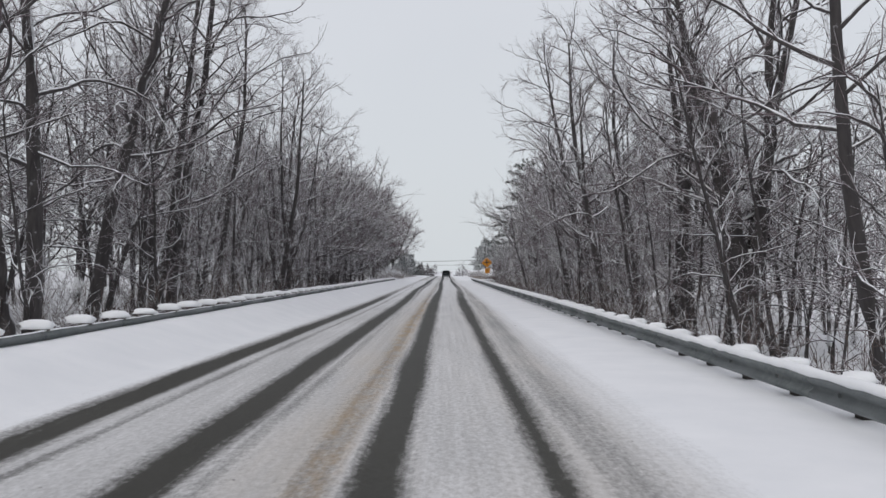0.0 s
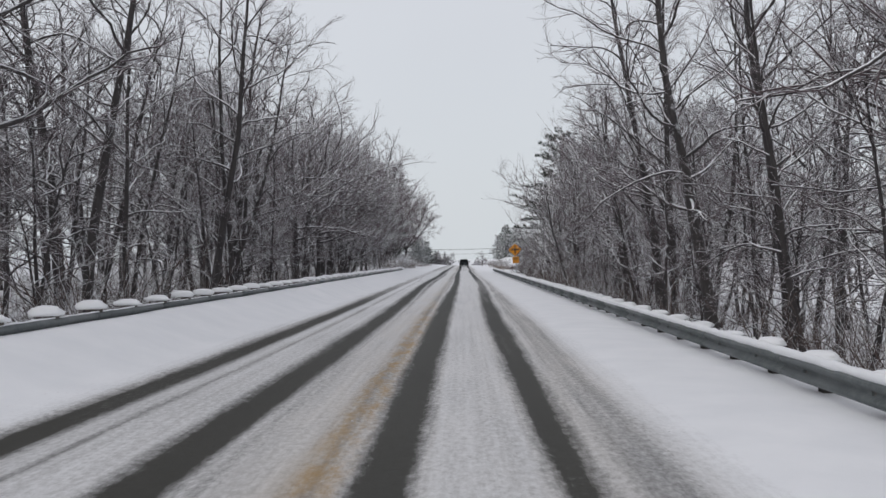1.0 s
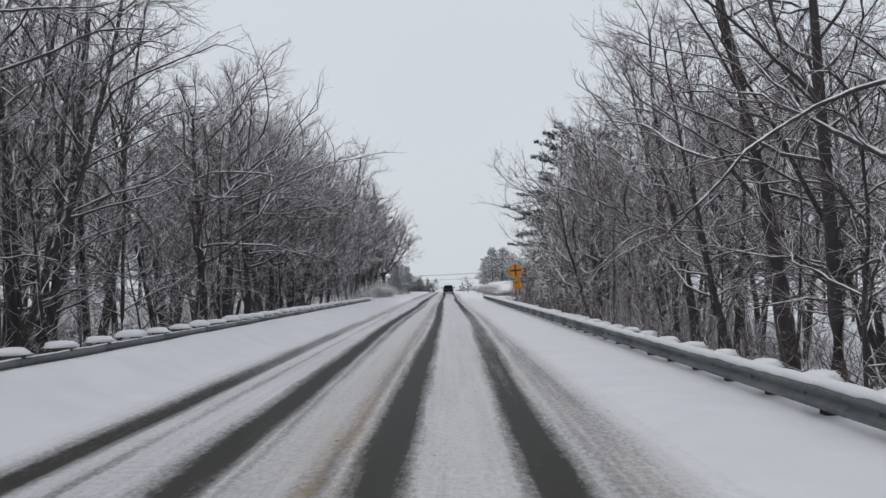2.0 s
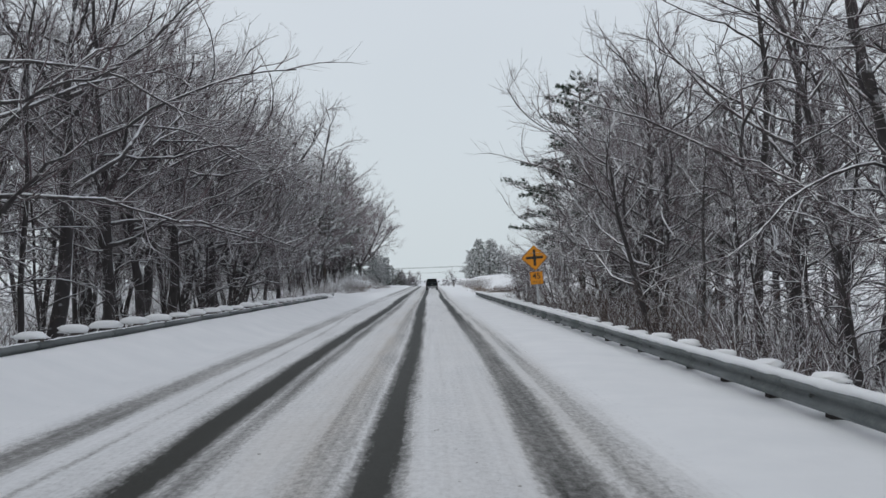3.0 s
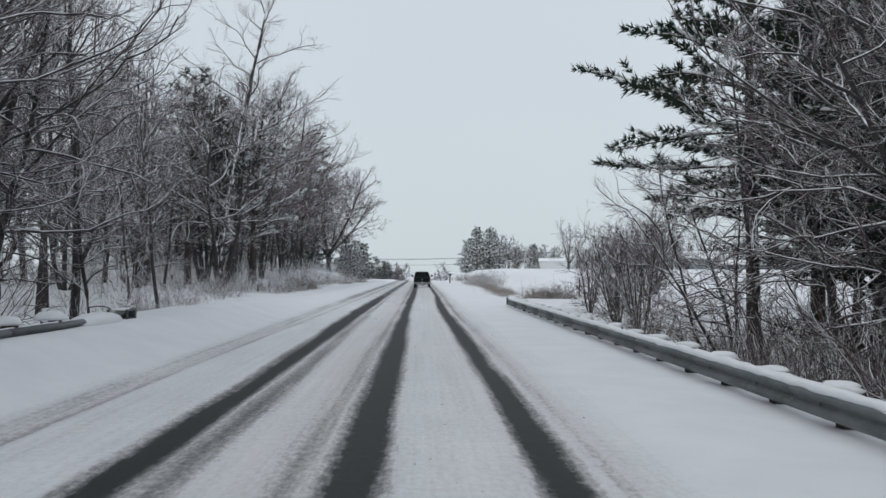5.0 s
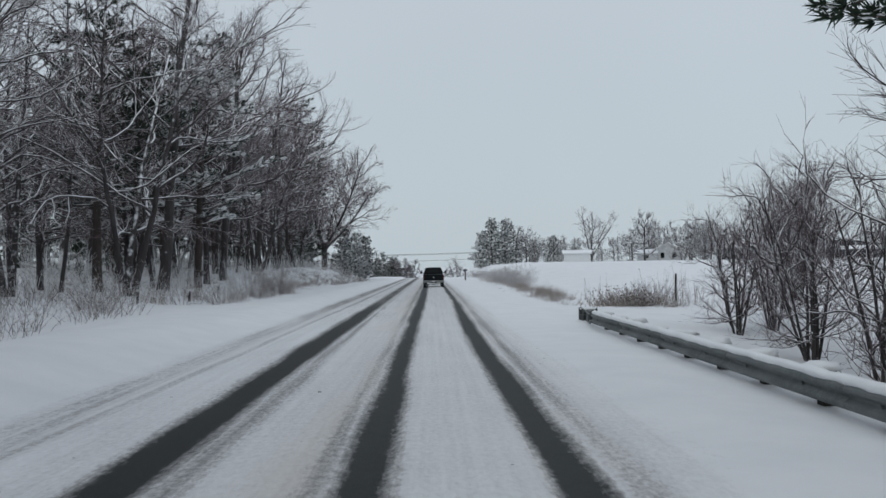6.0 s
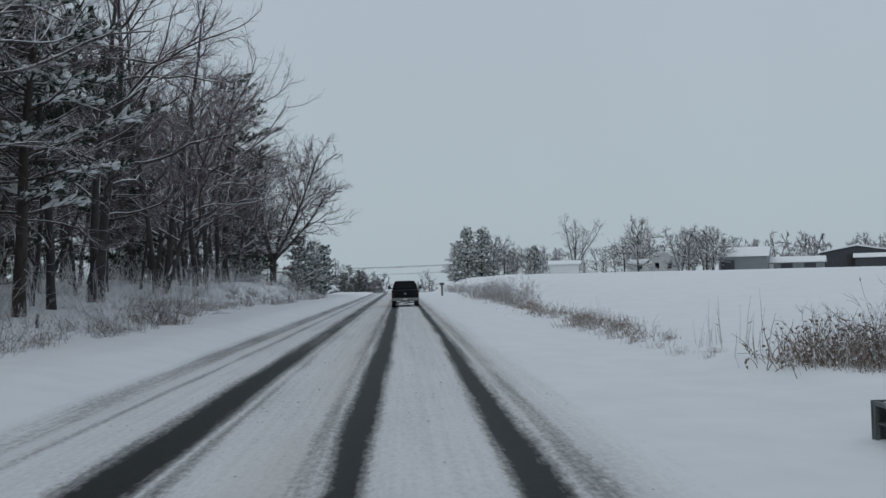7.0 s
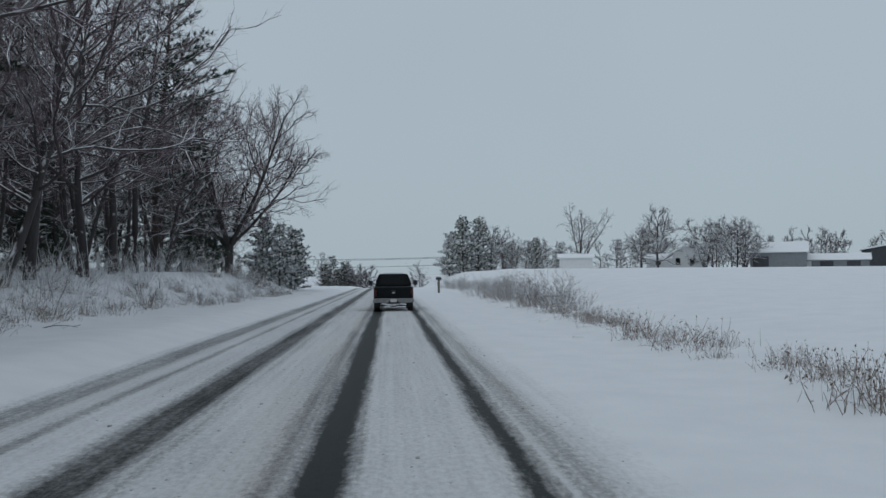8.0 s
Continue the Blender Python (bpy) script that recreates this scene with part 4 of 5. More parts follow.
PINES = [pine("pine", 61, 20, 0.28, 6.4, 0.28, 15, 3.9, 1.5, 0.26, 0.25), pine("pine", 62, 10, 0.14, 3.6, 0.04, 16, 3.0, 2.0, 1.0, leaf=M_NEEDLE_SNOWY, clump=1.8), pine("pine", 63, 16, 0.24, 5.0, 0.30, 15, 4.0, 1.5, 0.10, 0.2, M_NEEDLE_DARK),
         pine("pine", 64, 15, 0.22, 4.8, 0.26, 14, 3.8, 1.5, 0.75, 0.15, M_NEEDLE, clump=1.7),
         pine("pine", 65, 10.5, 0.15, 3.5, 0.05, 14, 3.0, 1.8, 0.10, leaf=M_NEEDLE_DARK),
         pine("pine", 66, 11.0, 0.16, 4.0, 0.03, 15, 3.0, 2.0, 0.9, leaf=M_NEEDLE_DARK, clump=2.2)]
pick = random.Random(77)


def plant(kind, x, y, scale=1.0, turn=None, tilt=0, group="trees beside the road", which=None):
    turn = pick.uniform(0, 360) if turn is None else turn
    meshes = PINES if kind == "pine" else KINDS[kind]
    k = pick.randrange(len(meshes)) if which is None else which
    label, cat = LABELS[kind]
    name = {"pine": "pine_tree", "sapling": "sapling"}.get(kind, "bare_tree")
    t = thing(name, pose(x, y, floor_z(x, y), 0, tilt, 0) @ pose(0, 0, 0, 0, 0, turn) @ Matrix.Diagonal((scale, scale, scale, 1)), label, cat, group)
    names = ("trunk", "branchwork", "foliage", "lying_snow") if kind == "pine" else ("trunk", "branchwork", "crown")
    for nm, me in zip(names, meshes[k]):
        ob = part(nm, me, None, t)
        if nm != "trunk":
            tagged(ob, kind="stuff")
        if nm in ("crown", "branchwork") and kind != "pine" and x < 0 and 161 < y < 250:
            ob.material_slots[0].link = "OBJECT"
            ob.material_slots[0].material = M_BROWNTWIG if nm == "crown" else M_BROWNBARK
    return t


def woods(name, label, spots, kind="deep", sets=None, first=None):
    """Many trees that stand too deep or too far to be told apart, as one joined mesh. Spots: x, y, scale."""
    verts, faces, slots, base = [], [], [], 0
    for x, y, sc in spots:
        a = pick.uniform(0, 2 * math.pi)
        turn_m = np.array(((math.cos(a), math.sin(a), 0), (-math.sin(a), math.cos(a), 0), (0, 0, 1))) * sc
        for k, me in enumerate(pick.choice(sets or KINDS[kind])):
            v = np.empty(len(me.vertices) * 3)
            me.vertices.foreach_get("co", v)
            verts.append(v.reshape(-1, 3) @ turn_m + (x, y, floor_z(x, y)))
            for p in me.polygons:
                faces.append([base + i for i in p.vertices])
            slots += [0 if k < 2 else 1] * len(me.polygons)
            base += len(me.vertices)
    me = bpy.data.meshes.new(name)
    me.from_pydata(np.concatenate(verts).tolist(), [], faces)
    me.polygons.foreach_set("use_smooth", [True] * len(me.polygons))
    me.materials.append(first or M_BARK)
    me.materials.append(M_FARTWIG)
    me.polygons.foreach_set("material_index", slots)
    return tagged(new(name, me), label, "woods", kind="stuff")

# large trees that stand out beside the road: kind, x, y, size, which, turn, tilt towards the road
LEADING = [
    # left of the road
    ("tall", -13.5, 20.5, 0.95, 0, 20, 2), ("tall", -13.4, 21.3, 1.0, 2, 200, 3), ("tall", -14.6, 28.8, 1.0, 2, 80, 6), ("slim", -14.6, 30.2, 1.0, 0, 40, 8), ("tall", -14.4, 34.7, 0.9, 1, 300, 5), ("tall", -14.3, 37.1, 1.0, 0, 100, 4),
    ("tall", -14.1, 38.3, 1.0, 2, 10, 5), ("slim", -15.5, 40.5, 1.1, 1, 0, 3), ("tall", -13.9, 46.4, 0.95, 1, 150, 4), ("tall", -17.0, 51.5, 0.95, 2, 240, 0), ("tall", -11.8, 55.3, 0.85, 1, 60, 9), ("slim", -11.4, 58.4, 1.1, 0, 170, 10),
    ("slim", -13.6, 50.0, 1.0, 1, 90, 4), ("fork", -13.4, 64.0, 0.95, 1, 45, 3), ("slim", -12.8, 61.5, 1.0, 0, 15, 5), ("fork", -14.5, 72.0, 0.95, 0, 80, 2), ("tall", -14.5, 68.0, 0.9, 0, 120, 3),
    ("slim", -13.4, 77.0, 0.95, 0, 176, 3), ("over", -13.0, 82.9, 1.0, 2, 178, 2), ("slim", -12.4, 84.3, 0.9, 1, 10, 8), ("over", -13.4, 88.5, 1.05, 0, 170, 3), ("over", -13.0, 93.0, 1.0, 2, 196, 0), ("over", -13.2, 98.0, 1.0, 2, 160, 1), ("over", -13.8, 104.1, 1.1, 2, 180, 6), ("over", -14.2, 101.0, 1.0, 0, 185, 2),
    ("over", -13.2, 110.1, 1.0, 0, 190, 1), ("over", -13.8, 113.0, 1.0, 2, 175, 3), ("over", -14.6, 107.0, 1.05, 1, 182, 2),
    ("low", -13.2, 115.0, 0.95, 2, 30, 3), ("over", -13.6, 119.6, 0.85, 1, 182, 0), ("vase", -14.4, 124.0, 1.25, 0, 60, 0), ("vase", -16.0, 119.5, 1.3, 0, 200, 0), ("fork", -16.2, 129.0, 0.95, 0, 20, 2), ("low", -12.8, 126.0, 0.85, 1, 210, 4), ("tall", -13.1, 133.5, 0.8, 1, 30, 2), ("slim", -11.5, 139.2, 0.75, 1, 0, 0),
    ("fork", -16.4, 151.0, 0.85, 0, 110, 2), ("slim", -17.2, 140.0, 1.0, 0, 70, 0), ("low", -13.0, 157.8, 1.1, 2, 100, 6), ("tall", -14.2, 166.5, 1.0, 2, 130, 1), ("slim", -14.9, 167.5, 1.0, 1, 30, 2), ("tall", -14.2, 176.0, 0.85, 1, 10, 0),
    ("tall", -14.6, 182.0, 0.85, 0, 75, 3), ("low", -15.3, 185.0, 1.2, 0, 25, 2), ("over", -14.3, 192.5, 1.15, 1, 185, 2), ("tall", -15.6, 199.0, 0.85, 2, 45, 2), ("low", -14.6, 203.0, 1.15, 1, 300, 1), ("low", -15.4, 210.0, 1.15, 0, 220, 3),
    ("tall", -15.2, 214.0, 0.8, 0, 30, 6), ("low", -15.0, 220.0, 1.05, 2, 60, 2), ("low", -17.2, 227.0, 1.1, 0, 100, 0), ("field", -14.6, 241.5, 1.08, 0, 60, 0),
    # right of the road
    ("tall", 12.4, 17.6, 1.0, 0, 20, 6), ("slim", 11.2, 25.0, 0.9, 1, 50, 10), ("great", 13.3, 31.5, 1.0, 0, 0, 0), ("tall", 11.2, 34.4, 0.9, 1, 80, 1), ("tall", 11.0, 36.5, 1.0, 0, 170, 1), ("slim", 12.6, 39.0, 1.1, 0, 20, 2), ("slim", 11.0, 42.4, 1.0, 1, 30, 3),
    ("tall", 11.6, 45.5, 0.95, 1, 300, 2), ("tall", 10.8, 52.5, 0.95, 2, 120, 11), ("slim", 11.8, 56.5, 1.1, 0, 0, 2), ("tall", 11.3, 61.0, 0.9, 0, 60, 5), ("tall", 11.5, 65.0, 1.0, 2, 220, 1), ("slim", 11.2, 70.0, 1.0, 1, 40, 6),
    ("over", 12.6, 75.0, 0.95, 1, 5, 0), ("tall", 11.8, 77.6, 0.8, 2, 140, 7), ("slim", 12.2, 82.0, 1.1, 0, 60, 3), ("over", 12.8, 87.5, 0.9, 0, -30, 0), ("tall", 12.2, 90.0, 0.85, 1, 90, 1), ("over", 10.4, 97.0, 1.0, 1, 5, 4), ("over", 11.4, 100.6, 0.9, 0, -8, 4),
    ("fork", 11.6, 103.5, 0.8, 1, 50, 2), ("slim", 11.4, 102.6, 1.0, 0, 10, 8), ("over", 12.9, 110.0, 0.85, 2, 0, 2), ("low", 13.4, 116.0, 0.9, 2, 80, 0), ("low", 13.6, 124.0, 1.0, 0, 10, 0), ("low", 14.6, 127.5, 1.0, 1, 100, 0), ("low", 13.0, 120.0, 0.95, 2, 200, 0), ("tall", 15.0, 121.0, 0.85, 1, 10, 5),
    ("low", 11.3, 131.6, 0.62, 2, 140, 6), ("slim", 11.7, 129.3, 0.8, 1, 60, 4), ("slim", 13.5, 126.0, 1.0, 0, 0, 2), ("slim", 14.2, 124.0, 1.05, 1, 80, 1), ("tall", 13.4, 122.0, 0.85, 1, 40, 0), ("low", 15.6, 130.0, 1.0, 2, 20, 0), ("low", 16.8, 133.5, 1.0, 0, 50, 0), ("slim", 11.2, 134.2, 0.6, 1, 20, 8)]
for kind, x, y, sc, which, turn_by, tip in LEADING:
    plant(kind, x, y, sc, which=which, turn=turn_by, tilt=tip if x < 0 else -tip)
# pines: x, y, size, which
for x, y, sc, which in ((13.4, 134.9, 1.05, 0), (14.9, 132.4, 1.05, 2), (15.9, 129.4, 1.0, 0), (18.5, 139, 0.9, 2), (16.4, 136, 0.95, 2), (17.4, 128, 1.0, 2), (16.2, 124, 0.95, 0), (18, 112, 0.9, 2), (13.8, 121.5, 0.85, 2), (15.6, 126.5, 1.1, 4), (17.2, 122, 1.2, 4), (15.5, 113, 0.85, 3),
                        (-13.6, 171.5, 1.0, 3), (-17.2, 177.0, 1.0, 2), (-17.0, 165, 1.0, 2), (-18.0, 194, 1.05, 2), (-16.3, 222.3, 1.2, 2), (-17.8, 230, 0.95, 4), (-16.8, 235, 0.9, 4),
                        (-12.4, 247, 0.60, 1), (-11.2, 251, 0.62, 1), (-10.0, 254, 0.62, 1), (-12.9, 255, 0.66, 1), (-10.9, 258, 0.66, 1), (-17.5, 243, 0.85, 4), (-19, 250, 0.95, 4),
                        (-24, 187, 1.2, 4), (-22, 213, 1.15, 4),
                        (16.6, 360, 1.15, 5), (20.5, 364, 1.15, 5), (13.6, 362, 0.95, 1), (33.5, 362, 0.7, 5), (19, 380, 1.2, 4), (15, 372, 1.0, 1), (23, 376, 1.25, 1), (-14.0, 386, 0.78, 4), (-11.5, 388, 0.66, 4), (-16.5, 390, 0.6, 4), (41, 372, 0.7, 1)):
    plant("pine", x, y, sc, which=which, turn=40 if (x, y) == (13.4, 134.9) else None)
# dark pines deep in the left wood: x, y, size, turn
for x, y, sc, turn_by in ((-27, 201, 1.2, 80), (-31, 191, 1.2, 150), (-33, 208, 1.25, 220), (-37, 199, 1.2, 340), (-25.5, 226, 1.1, 50), (-30, 237, 1.2, 120), (-34, 226, 1.2, 200), (-27, 247, 1.1, 260)):
    plant("pine", x, y, sc, which=4, turn=turn_by)
# the left wood behind them
for i in range(46):
    y = 2 + i * 4.9 + pick.uniform(-2, 2)
    kind = pick.choice(("low", "low", "slim", "fork") if y > 60 else ("slim",))
    if (y < 50 or 108 < y < 140) and i % 2:
        continue
    plant(kind, pick.uniform(-18.5, -15.2) - (1.0 if y > 134 else 0), y, pick.uniform(0.85, 1.05))
for i in range(46):
    y = -2 + i * 4.9 + pick.uniform(-2, 2)
    plant(pick.choice(("back", "back", "low")), pick.uniform(-23, -17.5) - (1.5 if y > 140 else 0), y, pick.uniform(0.85, 1.1))
woods("left_woods", "deep leafless woods dusted with snow", [(pick.uniform(-30, -19), 12 + i * 2.0, pick.uniform(0.65, 0.95)) for i in range(36)] + [(-60 + 37 * pick.random() ** 0.7, -5 + i * 3.2 + pick.uniform(-3, 3), pick.uniform(0.85, 1.2)) for i in range(82)] + [(-19 - 32 * pick.random() ** 1.4 - max(0, (y - 250) * 0.14), y, pick.uniform(0.8, 1.15)) for y in range(216, 322, 3)])
woods("bank_woods", "dark leafless woods on the bank above the road", [(pick.uniform(-36, -19), 160 + i * 2.5, pick.uniform(0.8, 1.1)) for i in range(34)])
# the right wood behind them
for i in range(25):
    y = 24 + i * 3.9 + pick.uniform(-1.6, 1.6)
    plant(pick.choice(("slim", "slim", "low") if y < 60 else ("low", "low", "fork", "slim")), pick.uniform(12.8, 15.5) + (1.4 if 74 < y < 106 else 0), y, pick.uniform(0.85, 1.05))
for i in range(27):
    plant(pick.choice(("back", "back", "low")), pick.uniform(15.5, 22), 14 + i * 4.5 + pick.uniform(-2, 2), pick.uniform(0.85, 1.1) * (0.75 if i < 10 else 1))
woods("right_woods", "deep leafless woods dusted with snow", [(22 + 30 * pick.random() ** 1.3, 40 + i * 2.9 + pick.uniform(-3, 3), pick.uniform(0.85, 1.1)) for i in range(34)] + [(pick.uniform(17, 32), 22 + i * 2.6, pick.uniform(0.45, 0.7)) for i in range(18)])
for i in range(44):
    plant("sapling", pick.uniform(-16, -11.5), pick.uniform(5, 150), pick.uniform(0.8, 1.2))
for i in range(34):
    plant("sapling", pick.uniform(9.5, 14), pick.uniform(5, 124), pick.uniform(0.8, 1.2))
for i in range(6):
    plant("sapling", pick.uniform(10, 17), 20 + i * 5, pick.uniform(0.8, 1.2))
# farm trees and far woods
for x, y, sc, kind in ((44, 362, 0.98, "lone"), (36, 380, 0.6, "low"), (30, 372, 0.6, "low"), (13.6, 152.5, 0.85, "brush"), (14.8, 155.5, 0.9, "brush"), (9.2, 141, 0.75, "brush"), (8.6, 144.5, 0.6, "brush"), (10.2, 146, 0.7, "brush"), (9.5, 138, 0.8, "brush"),
                       (9, 430, 0.6, "low"), (24, 368, 1.15, "far"), (27, 372, 1.1, "far"), (30, 372, 0.85, "far"), (34, 374, 0.75, "far"), (37, 372, 0.7, "far")):
    plant(kind, x, y, sc, group="trees by the farm")
for x, y, sc in ((43.2, 310, 0.75), (45.6, 308, 1.10), (50.5, 327, 0.95), (53.0, 301, 0.62), (54.8, 297, 0.78), (56.6, 299, 0.80), (57.2, 305, 0.85), (54.0, 309, 0.85), (58, 316, 0.9), (41, 318, 0.5)):
    plant("far", x, y, sc, group="trees by the farm")
woods("far_clump", "dark clump of trees beyond the rise", [(-12.5 + pick.gauss(0, 3.4), 396 + pick.uniform(-8, 14), pick.uniform(0.55, 0.85)) for i in range(18)] + [(8, 440, 0.7), (11, 450, 0.7), (5.5, 455, 0.65)], "clump")
woods("far_woods", "far grey line of leafless woods", [(24 + i * 1.7 + pick.uniform(-2, 2), 395 + pick.uniform(-10, 30), pick.uniform(0.65, 1.0) * (1.1 if i > 24 else 0.85)) for i in range(130)], "distant")
woods("far_left_woods", "far grey line of leafless woods", [(-75 + i * 4 + pick.uniform(-2, 2), 560 + pick.uniform(-15, 60), pick.uniform(1.0, 1.3)) for i in range(20)], "distant")

# ---- shrubs and weeds ----
SNOWSHRUBS = [shrub("snowy_shrub", 170 + k, 1.2 + 0.25 * k, 1.9, 30, M_SNOWBUSH, 6) for k in range(3)]
SHRUBS = [shrub("shrub", 70 + k, 1.5 + 0.3 * k, 1.6, 21, M_BUSH, 4) for k in range(3)]
THIN = [shrub("underbrush", 75 + k, 1.5 + 0.3 * k, 1.6, 14, M_BUSH, 4) for k in range(3)]
WEEDS = [weed("weed_clump", 80 + k, 0.60 + 0.15 * k, 0.85, 85) for k in range(3)]


STALKS = [weed("dry_stalks", 90 + k, 1.5, 0.5, 8, 0.10) for k in range(2)]
TANGLES = [weed("weed_tangle", 94 + k, 0.60 + 0.14 * k, 1.0, 34, 0.34, 0.46, 1.3) for k in range(3)]


def bush(x, y, sc, label, cat, group, meshes, name):
    ob = new(name, pick.choice(meshes))
    ob.matrix_basis = pose(x, y, floor_z(x, y), 0, 0, pick.uniform(0, 360)) @ Matrix.Diagonal((sc, sc, sc, 1))
    tagged(ob, label, cat, group, "stuff" if name == "weed_clump" else "")


def thicket(x, y, sc=1.0):
    bush(x, y, sc, "leafless brown shrub dusted with snow", "shrub", "undergrowth", SHRUBS, "shrub")


def snow_shrub(x, y, sc=1.0):
    bush(x, y, sc, "rounded leafless shrub laden with snow", "shrub", "roadside shrubs", SNOWSHRUBS, "shrub")


def weeds(x, y, sc=1.0):
    bush(x, y, sc, "clump of dry tan weeds sticking out of the snow", "weeds", "roadside weeds", WEEDS, "weed_clump")


def tangles(x, y, sc=1.0):
    bush(x, y, sc, "tangled dry brown weeds with dead leaves and snow", "weeds", "roadside weeds", TANGLES, "weed_clump")


for i in range(16):
    thicket(pick.uniform(-15, -10), 24 + i * 2.6, pick.uniform(1.0, 1.7))
for i in range(38):
    thicket(pick.uniform(-16, -9.6), -2 + i * 3.5 + pick.uniform(-1.5, 1.5), pick.uniform(0.7, 1.5))
deep = [(pick.uniform(-30, -14), -2 + i * 3.5 + pick.uniform(-1.5, 1.5), pick.uniform(1.0, 2.0)) for i in range(60)]
for i in range(40):
    thicket(pick.uniform(7.5, 13), 2 + i * 3.5 + pick.uniform(-1.5, 1.5), pick.uniform(0.9, 1.7))
deep += [(pick.uniform(13, 26), 10 + i * 3.8 + pick.uniform(-1.5, 1.5), pick.uniform(1.0, 2.0)) for i in range(35)]
for i in range(46):
    snow_shrub(pick.uniform(7.2, 9.8), 200 + i * 1.7 + pick.uniform(-1.5, 1.5), pick.uniform(0.55, 1.2))
# the strip of weeds between the shoulder and the open field
for y0, y1, x0, wide, count, low, high in ((156.2, 158.4, 5.8, 0.9, 3, 0.25, 0.45), (158.4, 161.4, 5.8, 0.9, 3, 0.3, 0.5), (161.6, 165.0, 5.7, 0.9, 5, 0.35, 0.75), (165.0, 168.6, 5.9, 1.1, 10, 0.45, 0.9), (168.6, 173.0, 5.8, 1.2, 11, 0.5, 0.95), (173.0, 178.0, 6.1, 1.2, 7, 0.4, 0.8), (178.0, 184.0, 6.3, 1.3, 9, 0.45, 0.95), (184.0, 190.0, 6.4, 1.2, 8, 0.4, 0.8), (190, 197, 6.4, 1.4, 9, 0.5, 0.8), (197, 240, 6.3, 2.0, 14, 0.6, 1.0)):
    for i in range(count):
        (tangles if pick.random() < 0.62 else weeds)(x0 + pick.uniform(0, 1) ** 1.3 * wide, pick.uniform(y0, y1), pick.uniform(low, high))
for i in range(26):
    snow_shrub(pick.uniform(7.0, 8.8), 194 + i * 1.3 + pick.uniform(-0.4, 0.4), pick.uniform(0.4, 0.8))
for x, y, sc in ((6.4, 168.0, 0.75), (6.5, 170.4, 0.6), (7.0, 159.0, 0.75), (7.2, 157.6, 0.95), (6.6, 158.8, 0.5)):
    bush(x, y, sc, "tall thin dry stalks standing in the snow", "weeds", "roadside weeds", STALKS, "weed_clump")
# the leafy bramble by the end of the guardrail
for i in range(22):
    tangles(pick.uniform(6.75, 8.6), pick.uniform(153.2, 155.6), pick.uniform(0.8, 1.25))
deep += [(pick.uniform(11, 21), 112 + i * 0.85, pick.uniform(1.3, 2.2)) for i in range(32)]
deep += [(pick.uniform(-22, -11.5), 24 + i * 1.3, pick.uniform(1.1, 2.0)) for i in range(30)]
deep += [(pick.uniform(12.5, 24), 34 + i * 2.2, pick.uniform(1.1, 2.0)) for i in range(14)]
deep += [(pick.uniform(-27, -14), 60 + i * 1.4, pick.uniform(1.2, 2.1)) for i in range(36)]
deep += [(pick.uniform(-32, -16), 138 + i * 1.5, pick.uniform(1.3, 2.2)) for i in range(30)]
deep += [(30 + i * 1.4 + pick.uniform(-1, 1), 330 + pick.uniform(-4, 12), pick.uniform(1.0, 1.7)) for i in range(24)]
woods("dark_brush", "dense dark brown brush under the pines", [(pick.uniform(11.2, 17), 115.5 + i * 0.42, pick.uniform(1.5, 2.4)) for i in range(38)], sets=[(m,) for m in THIN], first=M_BUSH)
woods("right_brush", "tangled leafless brush laden with snow behind the guardrail", [(pick.uniform(8.6, 17), 72 + i * 0.55, pick.uniform(1.2, 2.2)) for i in range(106)], sets=[(m,) for m in THIN], first=M_TWIG)
for i in range(34):
    thicket(pick.uniform(7.8, 17), 92 + i * 1.3, pick.uniform(1.2, 2.1))
def verge(y):
    """The left edge of the open snow before the brush."""
    return float(np.interp(y, (120, 126, 138, 146, 157, 163, 172, 184, 195, 203, 224, 246), (-10.0, -10.0, -13.0, -12.6, -8.9, -8.4, -8.4, -9.9, -9.9, -8.6, -8.0, -8.2)))


for i in range(50):
    y = pick.uniform(128, 236)
    weeds(verge(y) - abs(pick.gauss(0, 1.8)), y, pick.uniform(0.4, 0.85))
deep += [(pick.uniform(-22, -12), pick.uniform(160, 240), pick.uniform(0.9, 1.6)) for i in range(70)]
for i in range(60):
    y = pick.uniform(158, 246)
    deep.append((verge(y) - 1.4 - 5.5 * pick.random(), y, pick.uniform(0.35, 0.8)))
deep += [(pick.uniform(-14.2, -10.6), pick.uniform(128, 200), pick.uniform(0.45, 0.85)) for i in range(80)]
deep += [(pick.uniform(-13.0, -10.2), pick.uniform(130, 152), pick.uniform(0.5, 0.9)) for i in range(30)]
far_bank_spots = [q for q in deep if q[0] < 0 and q[1] > 156]
woods("undergrowth", "brown snow-dusted brush on the wooded bank", [q for q in deep if q not in far_bank_spots], sets=[(m,) for m in THIN], first=M_SNOWBUSH)
woods("laden_brush", "leafless brush heavy with snow under the trees", far_bank_spots, sets=[(m,) for m in THIN], first=M_LADEN)
for x, y, sc in ((-11.2, 231.0, 0.85), (-12.4, 233.5, 1.0), (-10.6, 235.5, 0.8), (-13.6, 238.0, 1.05), (-11.8, 238.5, 0.9), (-10.4, 228.0, 0.7)):
    thicket(x, y, sc)
for i in range(42):
    y = pick.uniform(130, 238)
    thicket(verge(y) - 0.4 - abs(pick.gauss(0, 2.4)), y, pick.uniform(0.4, 0.8))
for x, y in ((9.8, 153), (10.6, 155), (9.0, 155), (10.0, 151), (8.6, 152), (11, 158), (12, 160)):
    bush(x, y, pick.uniform(0.7, 1.0), "tall thin dry stalks standing in the snow", "weeds", "roadside weeds", STALKS, "weed_clump")
